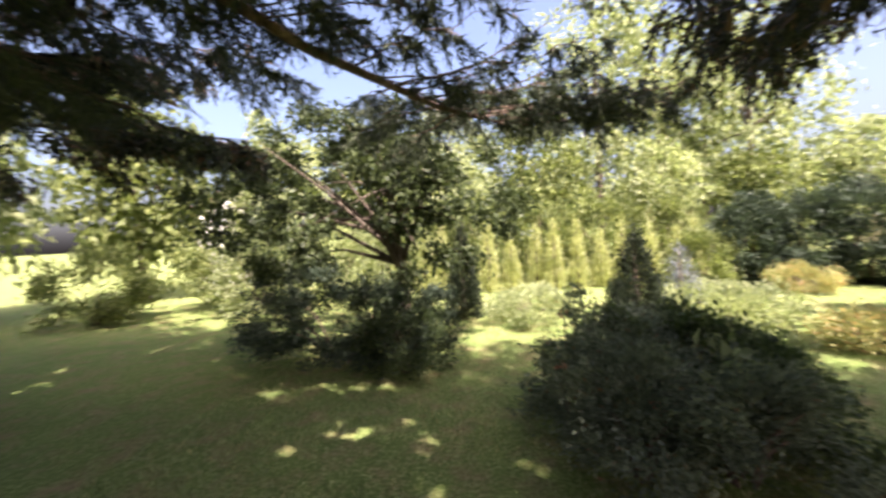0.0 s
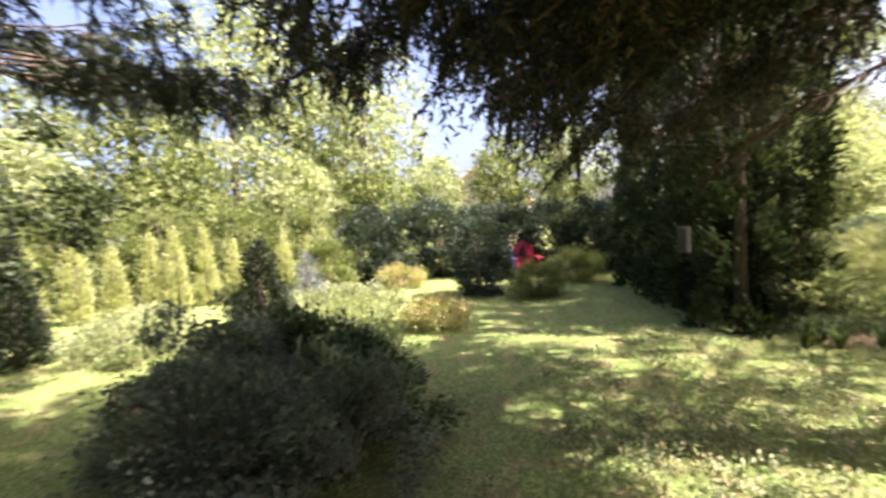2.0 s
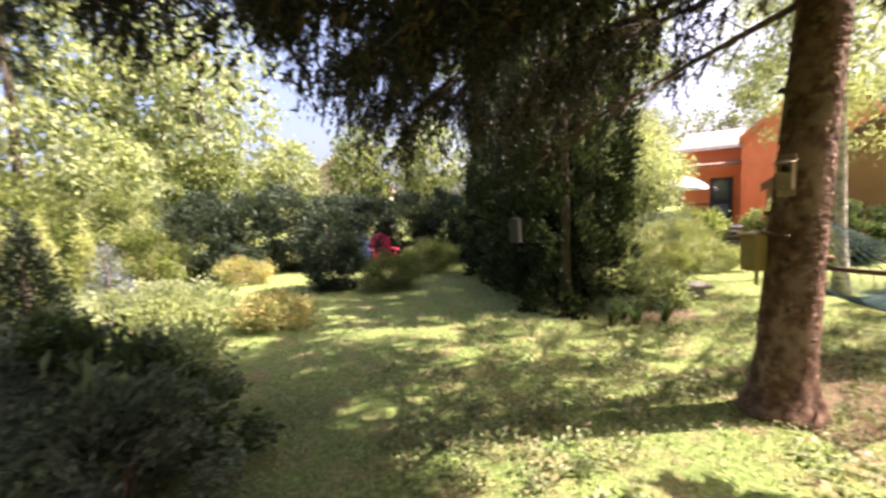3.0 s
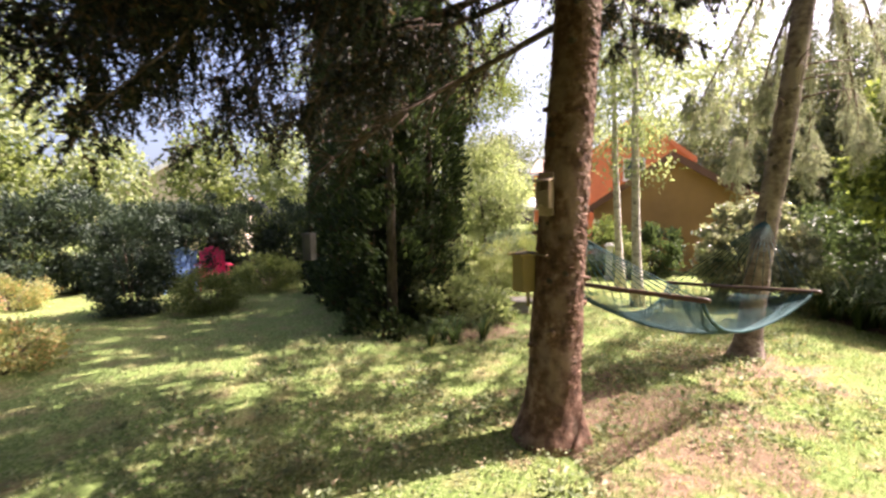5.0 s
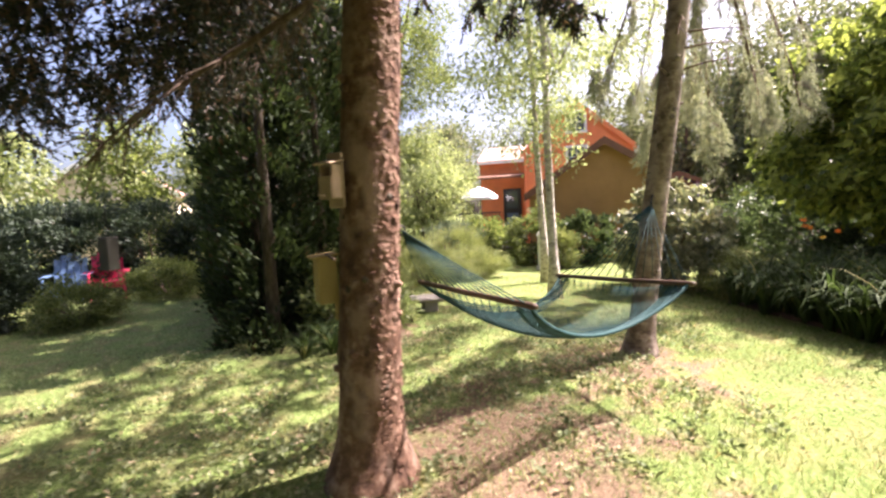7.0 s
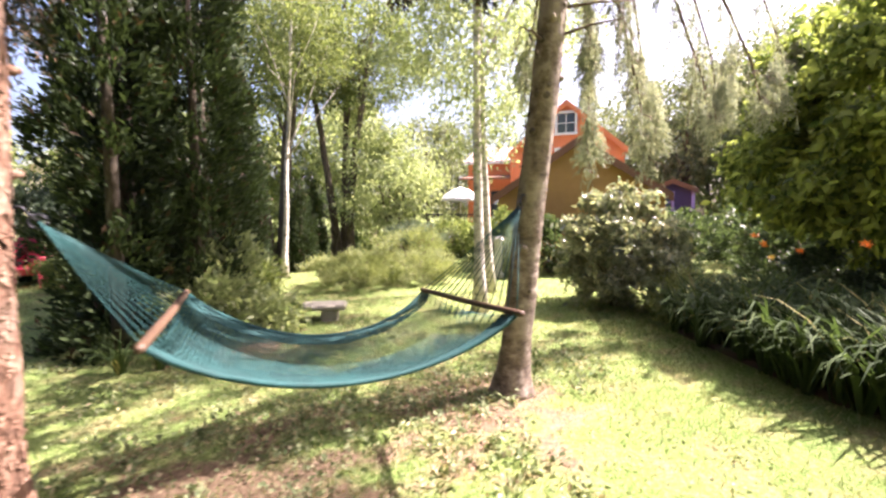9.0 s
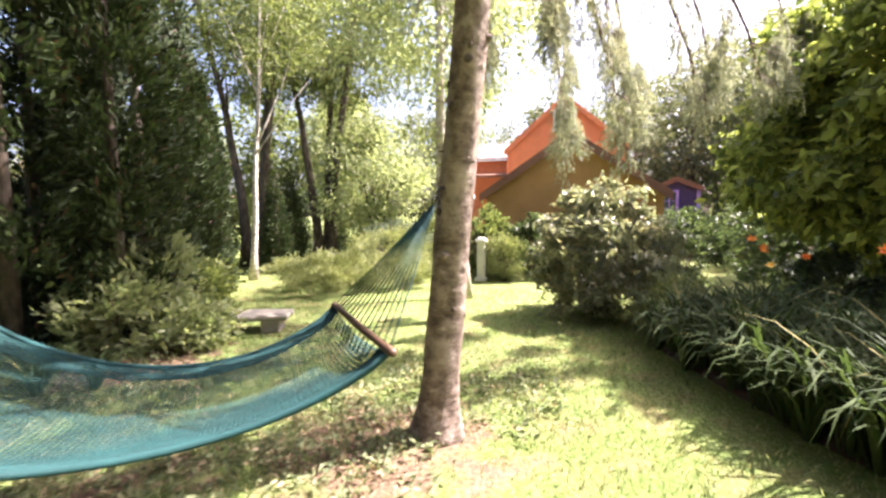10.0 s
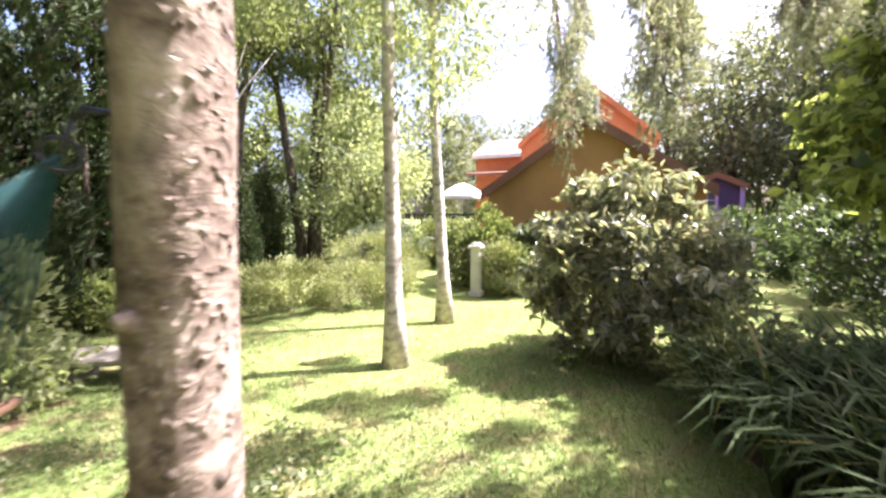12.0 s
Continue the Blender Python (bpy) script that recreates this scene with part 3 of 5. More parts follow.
def build_spruce_two():
    """The slimmer spruce at the hammock's far end, with pale hanging shoots."""
    rng = np.random.default_rng(12)
    t = thing("spruce_tree", (7.85, -2.81, 0), "slim leaning spruce with pale hanging shoots", "tree")
    pts = spruce_trunk(t, 10.0, 0.124, (-0.043, -0.104), 7, 26, M_GREY_BARK, 0.9, 0.3)
    tubes, twigs = Tubes(), []
    # weeping branches: thin stems that arch out and hang, with fans of shoots at their ends
    base = np.array((7.85, -2.81, 0))
    def weeper(x, y, tip_z, top_z, fan, thin=1.0):
        tip = np.array((x, y, tip_z)) - base
        root = at_height(pts, top_z)
        crest = np.array((tip[0], tip[1], 0)) * 0.80 + root * 0.20
        crest[2] = tip_z + 0.62 * fan
        line = [root, root * 0.5 + crest * 0.5 + np.array((0, 0, 0.22)), crest, crest * 0.4 + tip * 0.6 + np.array((0.02, 0.03, 0.05)), tip + np.array((0, 0, 0.10))]
        tubes.add(line, [0.024, 0.019, 0.013, 0.008, 0.003], 6)
        # side shoots down the hanging part
        n = int(22 * thin)
        for j in range(n):
            f = rng.uniform(0.0, 0.85)
            p = crest * (1 - f) + tip * f
            w = np.array((rng.normal() * 0.10, rng.normal() * 0.10, -rng.uniform(0.10, 0.34)))
            tubes.add([p, p + w * (0.9, 0.9, 0.35), p + w], [0.004, 0.003, 0.002], 3)
            for k in range(5):
                q = p + w * rng.uniform(0.2, 1.0)
                twigs.append((q, q + np.array((rng.normal() * 0.035, rng.normal() * 0.035, -rng.uniform(0.05, 0.16)))))
        # the fan at the end
        for j in range(int(330 * fan)):
            a = rng.uniform(0, 2 * math.pi)
            f = rng.uniform(0, 1) ** 0.7
            r = fan * (0.06 + 0.22 * f) * rng.uniform(0.1, 1.0) ** 0.6
            hz = fan * 0.66 * (1 - f) + 0.10 * (r / 0.2)
            p = tip + np.array((math.cos(a) * r * 0.5, math.sin(a) * r * 0.5, hz + rng.uniform(0.06, 0.16)))
            twigs.append((p, tip + np.array((math.cos(a) * r, math.sin(a) * r, hz + rng.uniform(-0.04, 0.05)))))
        # twigs along the arching part hang freely
        for j in range(int(34 * thin)):
            f = rng.uniform(0.25, 1.0)
            p = root * (1 - f) + crest * f + np.array((0, 0, 0.2 * f * (1 - f) * 4))
            w = np.array((rng.normal() * 0.07, rng.normal() * 0.07, -rng.uniform(0.15, 0.55)))
            tubes.add([p, p + w * (1, 1, 0.5), p + w], [0.004, 0.003, 0.002], 3)
            for k in range(6):
                q = p + w * rng.uniform(0.25, 1.0)
                twigs.append((q, q + np.array((rng.normal() * 0.04, rng.normal() * 0.04, -rng.uniform(0.05, 0.17)))))
    for x, y, z, top, fan in ((10.95, -3.45, 2.02, 4.2, 1.25), (9.90, -4.08, 1.99, 3.9, 1.15), (10.4, -4.9, 2.35, 4.3, 1.0), (10.9, -5.6, 2.55, 4.5, 1.1), 
                              (9.4, -3.4, 2.9, 4.4, 0.8), (11.6, -4.3, 2.75, 4.6, 1.0), (10.1, -2.6, 3.0, 4.6, 0.8), (11.4, -5.2, 2.9, 4.7, 1.0), (10.6, -4.0, 2.9, 4.9, 0.9), (12.2, -3.4, 3.2, 5.2, 0.9), (11.9, -6.2, 3.2, 5.2, 1.0)):
        weeper(x, y, z, top, fan)
    # bare dead twigs low on the stem
    for a, z, ln in ((-95, 2.75, 0.5), (-70, 2.95, 0.6), (150, 2.7, 0.35), (-120, 1.75, 0.14), (120, 1.82, 0.13), (-60, 3.1, 0.8), (175, 3.05, 0.45)):
        p = at_height(pts, z)
        d = np.array((math.cos(radians(a)), math.sin(radians(a)), 0.12))
        e = p + d * ln
        tubes.add([p, p + d * ln * 0.55 + np.array((0, 0, 0.02)), e], [0.014, 0.010, 0.004], 5)
        if ln > 0.3:
            for j in range(4):
                q = p + d * ln * rng.uniform(0.5, 1.0)
                tubes.add([q, q + np.array((rng.normal() * 0.1, rng.normal() * 0.1, -rng.uniform(0.1, 0.4)))], [0.004, 0.002], 3)
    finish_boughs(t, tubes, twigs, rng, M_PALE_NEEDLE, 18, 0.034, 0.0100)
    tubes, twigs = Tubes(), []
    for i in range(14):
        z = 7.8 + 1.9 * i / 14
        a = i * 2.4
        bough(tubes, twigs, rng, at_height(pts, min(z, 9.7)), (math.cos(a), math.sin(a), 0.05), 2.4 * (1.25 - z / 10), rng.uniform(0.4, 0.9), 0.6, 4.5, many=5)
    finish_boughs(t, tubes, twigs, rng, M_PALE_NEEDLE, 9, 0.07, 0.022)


def build_pine():
    """The pine whose limb crosses above the small tree; its trunk stands beside the walker."""
    rng = np.random.default_rng(13)
    t = thing("pine_tree", (-2.35, -1.35, 0), "old pine with long low limbs and soft needles", "tree")
    pts = spruce_trunk(t, 12.0, 0.24, (0, 0), 21, 10, M_DARK_BARK)
    tubes, twigs = Tubes(), []
    limb = [np.array(p) for p in ((0, 0, 3.0), (0.42, 1.3, 3.55), (0.93, 2.4, 3.43), (1.63, 3.1, 3.02), (2.4, 3.75, 2.74), (3.1, 4.3, 2.62))]
    tubes.add(limb, [0.07, 0.06, 0.05, 0.038, 0.024, 0.01], 8, 0.1)
    for i in range(24):
        f = rng.uniform(0.2, 1.0) * 4.99
        k = int(f)
        p = limb[k] * (1 - f + k) + limb[k + 1] * (f - k)
        a = radians(rng.uniform(-30, 150))
        bough(tubes, twigs, rng, p, (math.cos(a), math.sin(a), rng.uniform(-0.05, 0.35)), rng.uniform(0.7, 1.6), rng.uniform(0.0, 0.35), 0.25, 9.0, 0.012)
    for i in range(6):
        z = rng.uniform(3.2, 4.0)
        a = radians(rng.uniform(38, 112))
        bough(tubes, twigs, rng, at_height(pts, z), (math.cos(a), math.sin(a), 0.06), rng.uniform(3.0, 4.6), rng.uniform(0.5, 1.1), 0.3, 8.0)
    for i in range(15):
        f = rng.uniform(2.4, 4.99)
        k = int(f)
        p = limb[k] * (1 - f + k) + limb[k + 1] * (f - k)
        a = radians(rng.uniform(-20, 75))
        bough(tubes, twigs, rng, p, (math.cos(a), math.sin(a), rng.uniform(-0.1, 0.3)), rng.uniform(0.9, 1.8), rng.uniform(-0.3, 0.2), 0.25, 4.5, 0.010)
    for i in range(4):
        a = radians(rng.uniform(80, 112))
        bough(tubes, twigs, rng, at_height(pts, rng.uniform(3.0, 3.6)), (math.cos(a), math.sin(a), 0.04), rng.uniform(3.2, 4.4), rng.uniform(0.7, 1.1), 0.3, 9.0, many=10)
    finish_boughs(t, tubes, twigs, rng, M_PINE, 13, 0.08, 0.014, splay=0.8)
    # the thick crown above
    tubes, twigs = Tubes(), []
    for i in range(56):
        z = 4.3 + 6.8 * i / 56
        a = i * 2.4
        bough(tubes, twigs, rng, at_height(pts, z), (math.cos(a), math.sin(a), 0.0), rng.uniform(3.2, 4.9) * (1.25 - z / 14), rng.uniform(0.4, 0.9), 0.15, 6.5, many=6)
    finish_boughs(t, tubes, twigs, rng, M_PINE, 11, 0.14, 0.085, splay=0.8)


def build_shading_spruces():
    """Spruces beside and behind the walker, mostly unseen, added to shade the lawn's start."""
    for i, (x, y, h) in enumerate(((-5.3, 2.3, 13), (1.75, -2.85, 14), (3.3, -6.9, 13), (-1.3, -4.6, 14), (-6.4, 0.3, 13), (-5.2, -3.6, 14))):
        rng = np.random.default_rng(50 + i)
        t = thing("spruce_tree", (x, y, 0), "dark spruce with a straight trunk, added to shade the lawn", "tree")
        pts = spruce_trunk(t, h, 0.2, (0, 0), 60 + i, 8)
        tubes, twigs = Tubes(), []
        for k in range(58):
            z = (3.0 if i == 0 else 3.7) + (h - 4.1) * k / 58
            a = k * 2.4
            bough(tubes, twigs, rng, at_height(pts, z), (math.cos(a), math.sin(a), 0.0), (3.7, 4.3, 4.6, 4.9, 4.9, 4.9)[i] * (1.1 - z / h) + 0.3, 0.7, 0.4, 7.0, many=7)
        if i == 0:
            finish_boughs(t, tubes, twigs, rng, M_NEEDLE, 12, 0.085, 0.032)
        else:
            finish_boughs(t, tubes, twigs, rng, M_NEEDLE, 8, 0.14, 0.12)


def limbs_tree(name, at, label, height, radius, lean, crown_at, crown_r, leaf_n, leaf_size, leaf_material, bark, rng, stems=1, spread=0.25, clump_n=60, group="", fork=0.45, clump_spread=0.28, shell=0.4, aspect=0.55, limbs=9):
    """A broadleaf tree: one or more stems, limbs that reach into the crown, and leaves in clumps."""
    t = thing(name, at, label, "tree", group)
    for s in range(stems):
        a = 2 * math.pi * s / stems + rng.uniform(0, 1)
        off = np.array((math.cos(a), math.sin(a), 0)) * (radius * 1.4 if stems > 1 else 0)
        out = np.array((math.cos(a), math.sin(a), 0)) * (spread if stems > 1 else 0)
        pts = []
        for i in range(13):
            h = height * i / 12
            pts.append(tuple(off + out * h * (h / height) ** 0.6 + np.array((lean[0] * h, lean[1] * h, h)) + np.array((noise.noise((h * 0.7, s, at[0])), noise.noise((h * 0.7, s + 5, at[1])), 0)) * 0.05 * min(1, h)))
        pts[0] = (pts[0][0], pts[0][1], -0.08)
        rad = [radius * (1 - 0.8 * i / 12) * (1 + 0.5 * math.exp(-pts[i][2] / 0.2)) for i in range(13)]
        part("trunk", Tubes().add(pts, rad, 14, 0.08).mesh("trunk"), bark, t)
        for k in range(limbs):
            z = height * rng.uniform(fork, 0.95)
            p = at_height(pts, z)
            aim = np.array(crown_at) + unit(rng.normal(size=3)) * np.array(crown_r) * rng.uniform(0.5, 0.95)
            mid = (p + aim) / 2 + np.array((rng.normal() * 0.1, rng.normal() * 0.1, 0.12))
            r0 = radius * 0.42 * (1.1 - 0.6 * z / height)
            part("limb", Tubes().add([p, p * 0.6 + mid * 0.4, mid, (mid + aim) / 2, aim], [r0, r0 * 0.8, r0 * 0.55, r0 * 0.35, r0 * 0.12], 7, 0.1).mesh("limb"), bark, t)
    c, out = clumps(rng, leaf_n, crown_at, crown_r, clump_n, clump_spread, shell)
    part("crown", leaves("crown", c, leaf_size, rng, aspect, out * 0.4 + np.array((0, 0, -0.35))), leaf_material, t)
    return t


def shrub(name, at, label, radii, n, size, material, rng, category="shrub", group="", clump_n=70, spread=0.09, stems=7, aspect=0.5, up=0.35, shell=0.62, lumps=0.3, bark=None, loose=False):
    """A leafy shrub that stands on the ground: stems from the base, and leaves in clumps over an uneven dome."""
    t = thing(name, at, label, category, group)
    rx, ry, rz = radii
    for k in range(stems):
        a = 2 * math.pi * k / stems + rng.uniform(0, 1)
        end = np.array((math.cos(a) * rx * 0.6, math.sin(a) * ry * 0.6, rz * rng.uniform(0.9, 1.6)))
        part("stem", Tubes().add([(0.05 * math.cos(a), 0.05 * math.sin(a), -0.04), end * (0.45, 0.45, 0.6), end], [0.018, 0.012, 0.005], 5).mesh("stem"), bark or M_TWIG, t)
    c, out = clumps(rng, n, (0, 0, rz * 0.92), (rx, ry, rz), clump_n, spread, shell, lumps)
    low = c[:, 2] < 0.03
    c[low, 2] = 0.03 + rng.uniform(0, 0.15, low.sum())
    part("foliage", leaves("foliage", c, size, rng, aspect, None if loose else out + np.array((0, 0, up)), 0.6 if loose else 0.3), material, t)
    return t


def cone_tree(name, at, label, height, radius, n, size, material, rng, group="", power=1.0, aspect=0.35, clump=0.05, round_top=False, up=0.9):
    """An evergreen cone or column, made of many upright sprays."""
    t = thing(name, at, label, "conifer", group)
    part("trunk", Tubes().add([(0, 0, -0.05), (0, 0, height * 0.5), (0, 0, height * 0.93)], [0.05 + radius * 0.06, 0.03 + radius * 0.03, 0.008], 8).mesh("trunk"), M_DARK_BARK, t)
    k = max(40, n // 60) if round_top else n // 14
    h = rng.uniform(0.0, 1.0, k) ** 1.15 if round_top else 1 - np.sqrt(rng.uniform(0.0, 1.0, k))
    prof = (1 - h ** power) if not round_top else np.sqrt(np.clip(1 - (h * 1.02 - 0.25) ** 2 * 1.35, 0.02, 1)) * np.where(h > 0.85, (1.02 - h) / 0.17, 1.0)
    ang = rng.uniform(0, 2 * math.pi, k)
    seed = rng.uniform(0, 40)
    wob = np.array([noise.noise((math.cos(a) * 1.2, math.sin(a) * 1.2, hh * height * 1.6 + seed)) for a, hh in zip(ang, h)])
    r = radius * np.clip(prof, 0.02, 1) * (1 + (0.22 if round_top else 0.10) * wob) * np.sqrt(rng.uniform(0.35, 1.0, k))
    c = np.stack([r * np.cos(ang), r * np.sin(ang), 0.05 + h * height * 0.97], 1)
    pick = rng.integers(0, k, n)
    p = c[pick] + rng.normal(size=(n, 3)) * clump * np.array((1, 1, 1.5))
    p[:, 2] = np.maximum(p[:, 2], 0.03)
    out = np.stack([np.cos(ang[pick]), np.sin(ang[pick]), np.full(n, up)], 1)
    part("foliage", leaves("foliage", p, size, rng, aspect, out), material, t)
    return t


build_spruce_one()
build_spruce_two()
build_pine()
build_shading_spruces()

R = np.random.default_rng(5)
# the row of dark cedars between the two lawns
for x, y, h, r in ((7.75, 1.55, 5.6, 0.62), (8.35, 2.25, 5.2, 0.6), (9.0, 3.0, 5.8, 0.62), (9.75, 3.75, 5.0, 0.6), (10.5, 4.5, 4.6, 0.55), (8.6, 1.3, 4.6, 0.55), (9.5, 2.15, 6.3, 0.65), (10.6, 2.7, 3.7, 0.45), (11.3, 3.1, 3.2, 0.42), (11.9, 3.7, 3.0, 0.42)):
    cone_tree("cedar", (x, y, 0), "tall dark green cedar in a close row", h * 1.22, r * 1.05, 11000, 0.112, M_CEDAR, R, "row of dark cedars", 2.2, 0.35, 0.07, True)
# dwarf conical spruces
cone_tree("dwarf_spruce", (-0.42, 7.2, 0), "dark dwarf spruce clipped to a narrow cone", 1.92, 0.38, 9000, 0.06, M_SHADED_DWARF, R, "dwarf spruces", 1.2)
cone_tree("dwarf_spruce", (2.38, 5.6, 0), "dark dwarf spruce shaped like a cone", 1.68, 0.56, 9000, 0.06, M_SHADED_DWARF, R, "dwarf spruces", 1.0)
cone_tree("blue_spruce", (3.45, 6.9, 0), "small silvery blue spruce in the sun", 1.3, 0.5, 3000, 0.05, M_BLUE_SPRUCE, R)
# young cedars along the far border, with sunlight put into their colour
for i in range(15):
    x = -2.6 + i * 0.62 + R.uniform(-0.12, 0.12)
    cone_tree("young_cedar", (x, 10.6 + 0.05 * i + R.uniform(-0.2, 0.2), 0), "young cedar in a row, coloured golden-green for the sun", R.uniform(1.5, 2.1), 0.27, 3500, 0.07, M_SUNLIT_CEDAR, R, "row of young cedars", 1.6)

# shrubs near the start
for x, y, rx, ry, rz, m, n, sz in ((1.15, 2.05, 0.55, 0.5, 0.40, M_SHRUB, 9000, 0.042), (1.75, 2.0, 0.55, 0.5, 0.43, M_SHRUB, 9000, 0.042), (1.35, 2.75, 0.6, 0.5, 0.50, M_SHRUB, 9000, 0.045),
                                    (2.15, 2.5, 0.5, 0.55, 0.44, M_DARK_LEAF, 4200, 0.07), (1.2, 3.4, 0.5, 0.5, 0.50, M_SHRUB, 8000, 0.045), (1.85, 3.35, 0.55, 0.5, 0.52, M_DARK_LEAF, 4200, 0.07), (0.85, 2.7, 0.4, 0.4, 0.38, M_SHRUB, 6000, 0.042)):
    shrub("front_shrub", (x + 0.25, y - 0.2, 0), "dense dark grey-green shrub beside the grass path", (rx, ry, rz), n, sz, m, R, group="shrubs by the path", clump_n=46, spread=0.07, lumps=0.95, shell=0.45)
shrub("broad_leaf_plant", (2.0, 2.15, 0), "plant with broad pale green leaves among the shrubs", (0.3, 0.3, 0.46), 160, 0.13, M_LIGHT_LEAF, R, clump_n=22, spread=0.06, aspect=0.7, stems=5)
for x, y, z in ((0.95, 2.15, 0.62), (1.05, 3.0, 0.86), (1.5, 1.75, 0.5)):
    f = thing("wilted_flower", (x, y, 0), "faded orange flower head above the shrub", "flower", "faded flowers")
    part("stalk", Tubes().add([(0, 0, 0), (0.02, 0.01, z * 0.6), (0, 0, z)], [0.004, 0.003, 0.002], 5).mesh(), M_TWIG, f)
    c, o = clumps(R, 60, (0, 0, z + 0.02), (0.05, 0.05, 0.035), 12, 0.01, 0.5)
    part("petals", leaves("petals", c, 0.03, R, 0.6, o), M_RUSSET_FLOWER, f)
# dark leaf colours here carry the shade below the crabapple
shrub("dark_shrub", (-1.75, 4.3, 0), "rounded shrub under the small tree, darkened for its shade", (1.65, 0.95, 0.66), 26000, 0.045, M_SHADED_HEDGE, R, clump_n=160, spread=0.08)
shrub("dark_shrub", (-0.75, 3.9, 0), "loose dark shrub with pale twigs", (0.6, 0.55, 0.45), 8000, 0.045, M_DARK_LEAF, R, clump_n=70, spread=0.08)
limbs_tree("crabapple_tree", (-1.0, 5.0, 0), "small spreading crabapple tree with a dark crooked trunk", 2.6, 0.125, (-0.05, 0.02), (-0.9, 0.0, 2.2), (2.5, 1.5, 1.35), 22000, 0.085, M_CRAB_LEAF, M_DARK_BARK, R, 1, 0, 120, fork=0.38, clump_spread=0.12, shell=0.2, limbs=24)
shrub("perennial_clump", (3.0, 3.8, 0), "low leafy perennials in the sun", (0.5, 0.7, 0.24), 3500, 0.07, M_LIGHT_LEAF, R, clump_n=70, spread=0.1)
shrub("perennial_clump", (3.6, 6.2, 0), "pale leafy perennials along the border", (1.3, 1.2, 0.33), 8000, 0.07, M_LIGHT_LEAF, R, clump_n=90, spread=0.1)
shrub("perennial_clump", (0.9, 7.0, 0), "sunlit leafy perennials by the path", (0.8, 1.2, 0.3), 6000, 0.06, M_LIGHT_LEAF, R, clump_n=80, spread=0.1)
# the far lawn
shrub("azalea", (4.8, 4.7, 0), "low shrub with russet and yellow leaves", (0.48, 0.45, 0.26), 5000, 0.05, M_RUSSET, R, clump_n=60, up=0.5)
shrub("azalea", (6.85, 9.3, 0), "rounded shrub with orange-tinted leaves", (0.62, 0.55, 0.32), 6000, 0.05, M_RUSSET, R, clump_n=60)
shrub("globe_cedar", (7.35, 6.6, 0), "rounded dark evergreen by the garden chairs", (0.64, 0.64, 0.96), 16000, 0.06, M_SHADED_HEDGE, R, clump_n=130)
shrub("spreading_shrub", (8.0, 5.5, 0), "low spreading green shrub on the lawn", (0.66, 0.55, 0.38), 9000, 0.045, M_LEAF, R, clump_n=80)
shrub("spreading_shrub", (10.3, 6.2, 0), "low mounded green shrub by the chairs", (0.7, 0.65, 0.42), 9000, 0.045, M_LEAF, R, clump_n=80)
shrub("broad_shrub", (4.9, 9.7, 0), "leafy shrub at the lawn's far edge", (0.7, 0.7, 0.75), 6000, 0.08, M_LEAF, R, clump_n=60)
# tall hedge round the far lawn, its shade put into the leaf colour
for i, (x, y) in enumerate(((6.6, 11.2), (7.7, 10.8), (8.8, 10.4), (9.8, 9.7), (10.6, 8.9), (11.4, 8.0), (12.1, 7.0))):
    shrub("hedge_shrub", (x, y, 0), "tall dark green hedge shrub behind the chairs", (0.95, 0.9, 1.15 + 0.08 * (i % 3)), 9500, 0.095, M_SHADED_HEDGE, R, group="hedge behind the chairs", clump_n=110, spread=0.12)
for i in range(6):
    shrub("hedge_shrub", (-4.2 + i * 1.9, 12.6 + 0.3 * (i % 2), 0), "sunlit leafy shrub in the far hedge", (1.3, 1.0, 1.4), 6000, 0.12, M_LEAF, R, group="sunlit far hedge", clump_n=90, spread=0.16)
for i, (x, y) in enumerate(((-5.4, 8.2), (-6.9, 9.0), (-4.2, 10.2), (-8.8, 7.0), (-2.9, 11.0))):
    shrub("border_shrub", (x, y, 0), "green leafy shrub in the side border", (1.2, 1.1, 0.95 + 0.2 * (i % 3)), 5500, 0.10, M_LEAF if i % 2 else M_LIGHT_LEAF, R, group="side border", clump_n=90, spread=0.13)

# right-hand border: rhododendron, big leafy shrub, juniper
shrub("rhododendron", (11.85, -3.9, 0), "large rounded rhododendron with glossy leaves", (0.92, 0.87, 0.95), 13000, 0.125, M_RHODO, R, clump_n=230, spread=0.075, aspect=0.36, stems=12, shell=0.5, loose=True)
shrub("low_shrub", (10.9, -4.75, 0), "low pale shrub at the edge of the bed", (0.55, 0.5, 0.36), 4500, 0.05, M_JUNIPER, R, clump_n=50)
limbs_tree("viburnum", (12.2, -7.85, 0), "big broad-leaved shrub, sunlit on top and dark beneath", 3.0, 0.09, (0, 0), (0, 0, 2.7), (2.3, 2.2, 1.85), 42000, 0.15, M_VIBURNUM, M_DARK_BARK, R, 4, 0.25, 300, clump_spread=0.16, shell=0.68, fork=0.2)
# added in a darker leaf to stand for the viburnum's shaded interior
shrub("dark_shrub", (12.7, -8.1, 0), "leafy growth beneath the big shrub, darkened as its shaded inside", (1.7, 1.6, 0.62), 9000, 0.10, M_SHADED_HEDGE, R, clump_n=90)
shrub("juniper", (12.5, 1.15, 0), "low spreading juniper with feathery pale green shoots", (1.2, 1.1, 0.36), 14000, 0.07, M_JUNIPER, R, clump_n=110, spread=0.08, aspect=0.22, up=0.25)
shrub("juniper", (13.5, 0.2, 0), "low spreading pale green juniper", (1.0, 0.9, 0.34), 11000, 0.07, M_JUNIPER, R, clump_n=90, spread=0.08, aspect=0.22, up=0.25)
shrub("juniper", (15.2, 1.0, 0), "mounded grey-green juniper below the trees", (1.1, 1.0, 0.62), 11000, 0.07, M_JUNIPER, R, clump_n=90, spread=0.1, aspect=0.22)
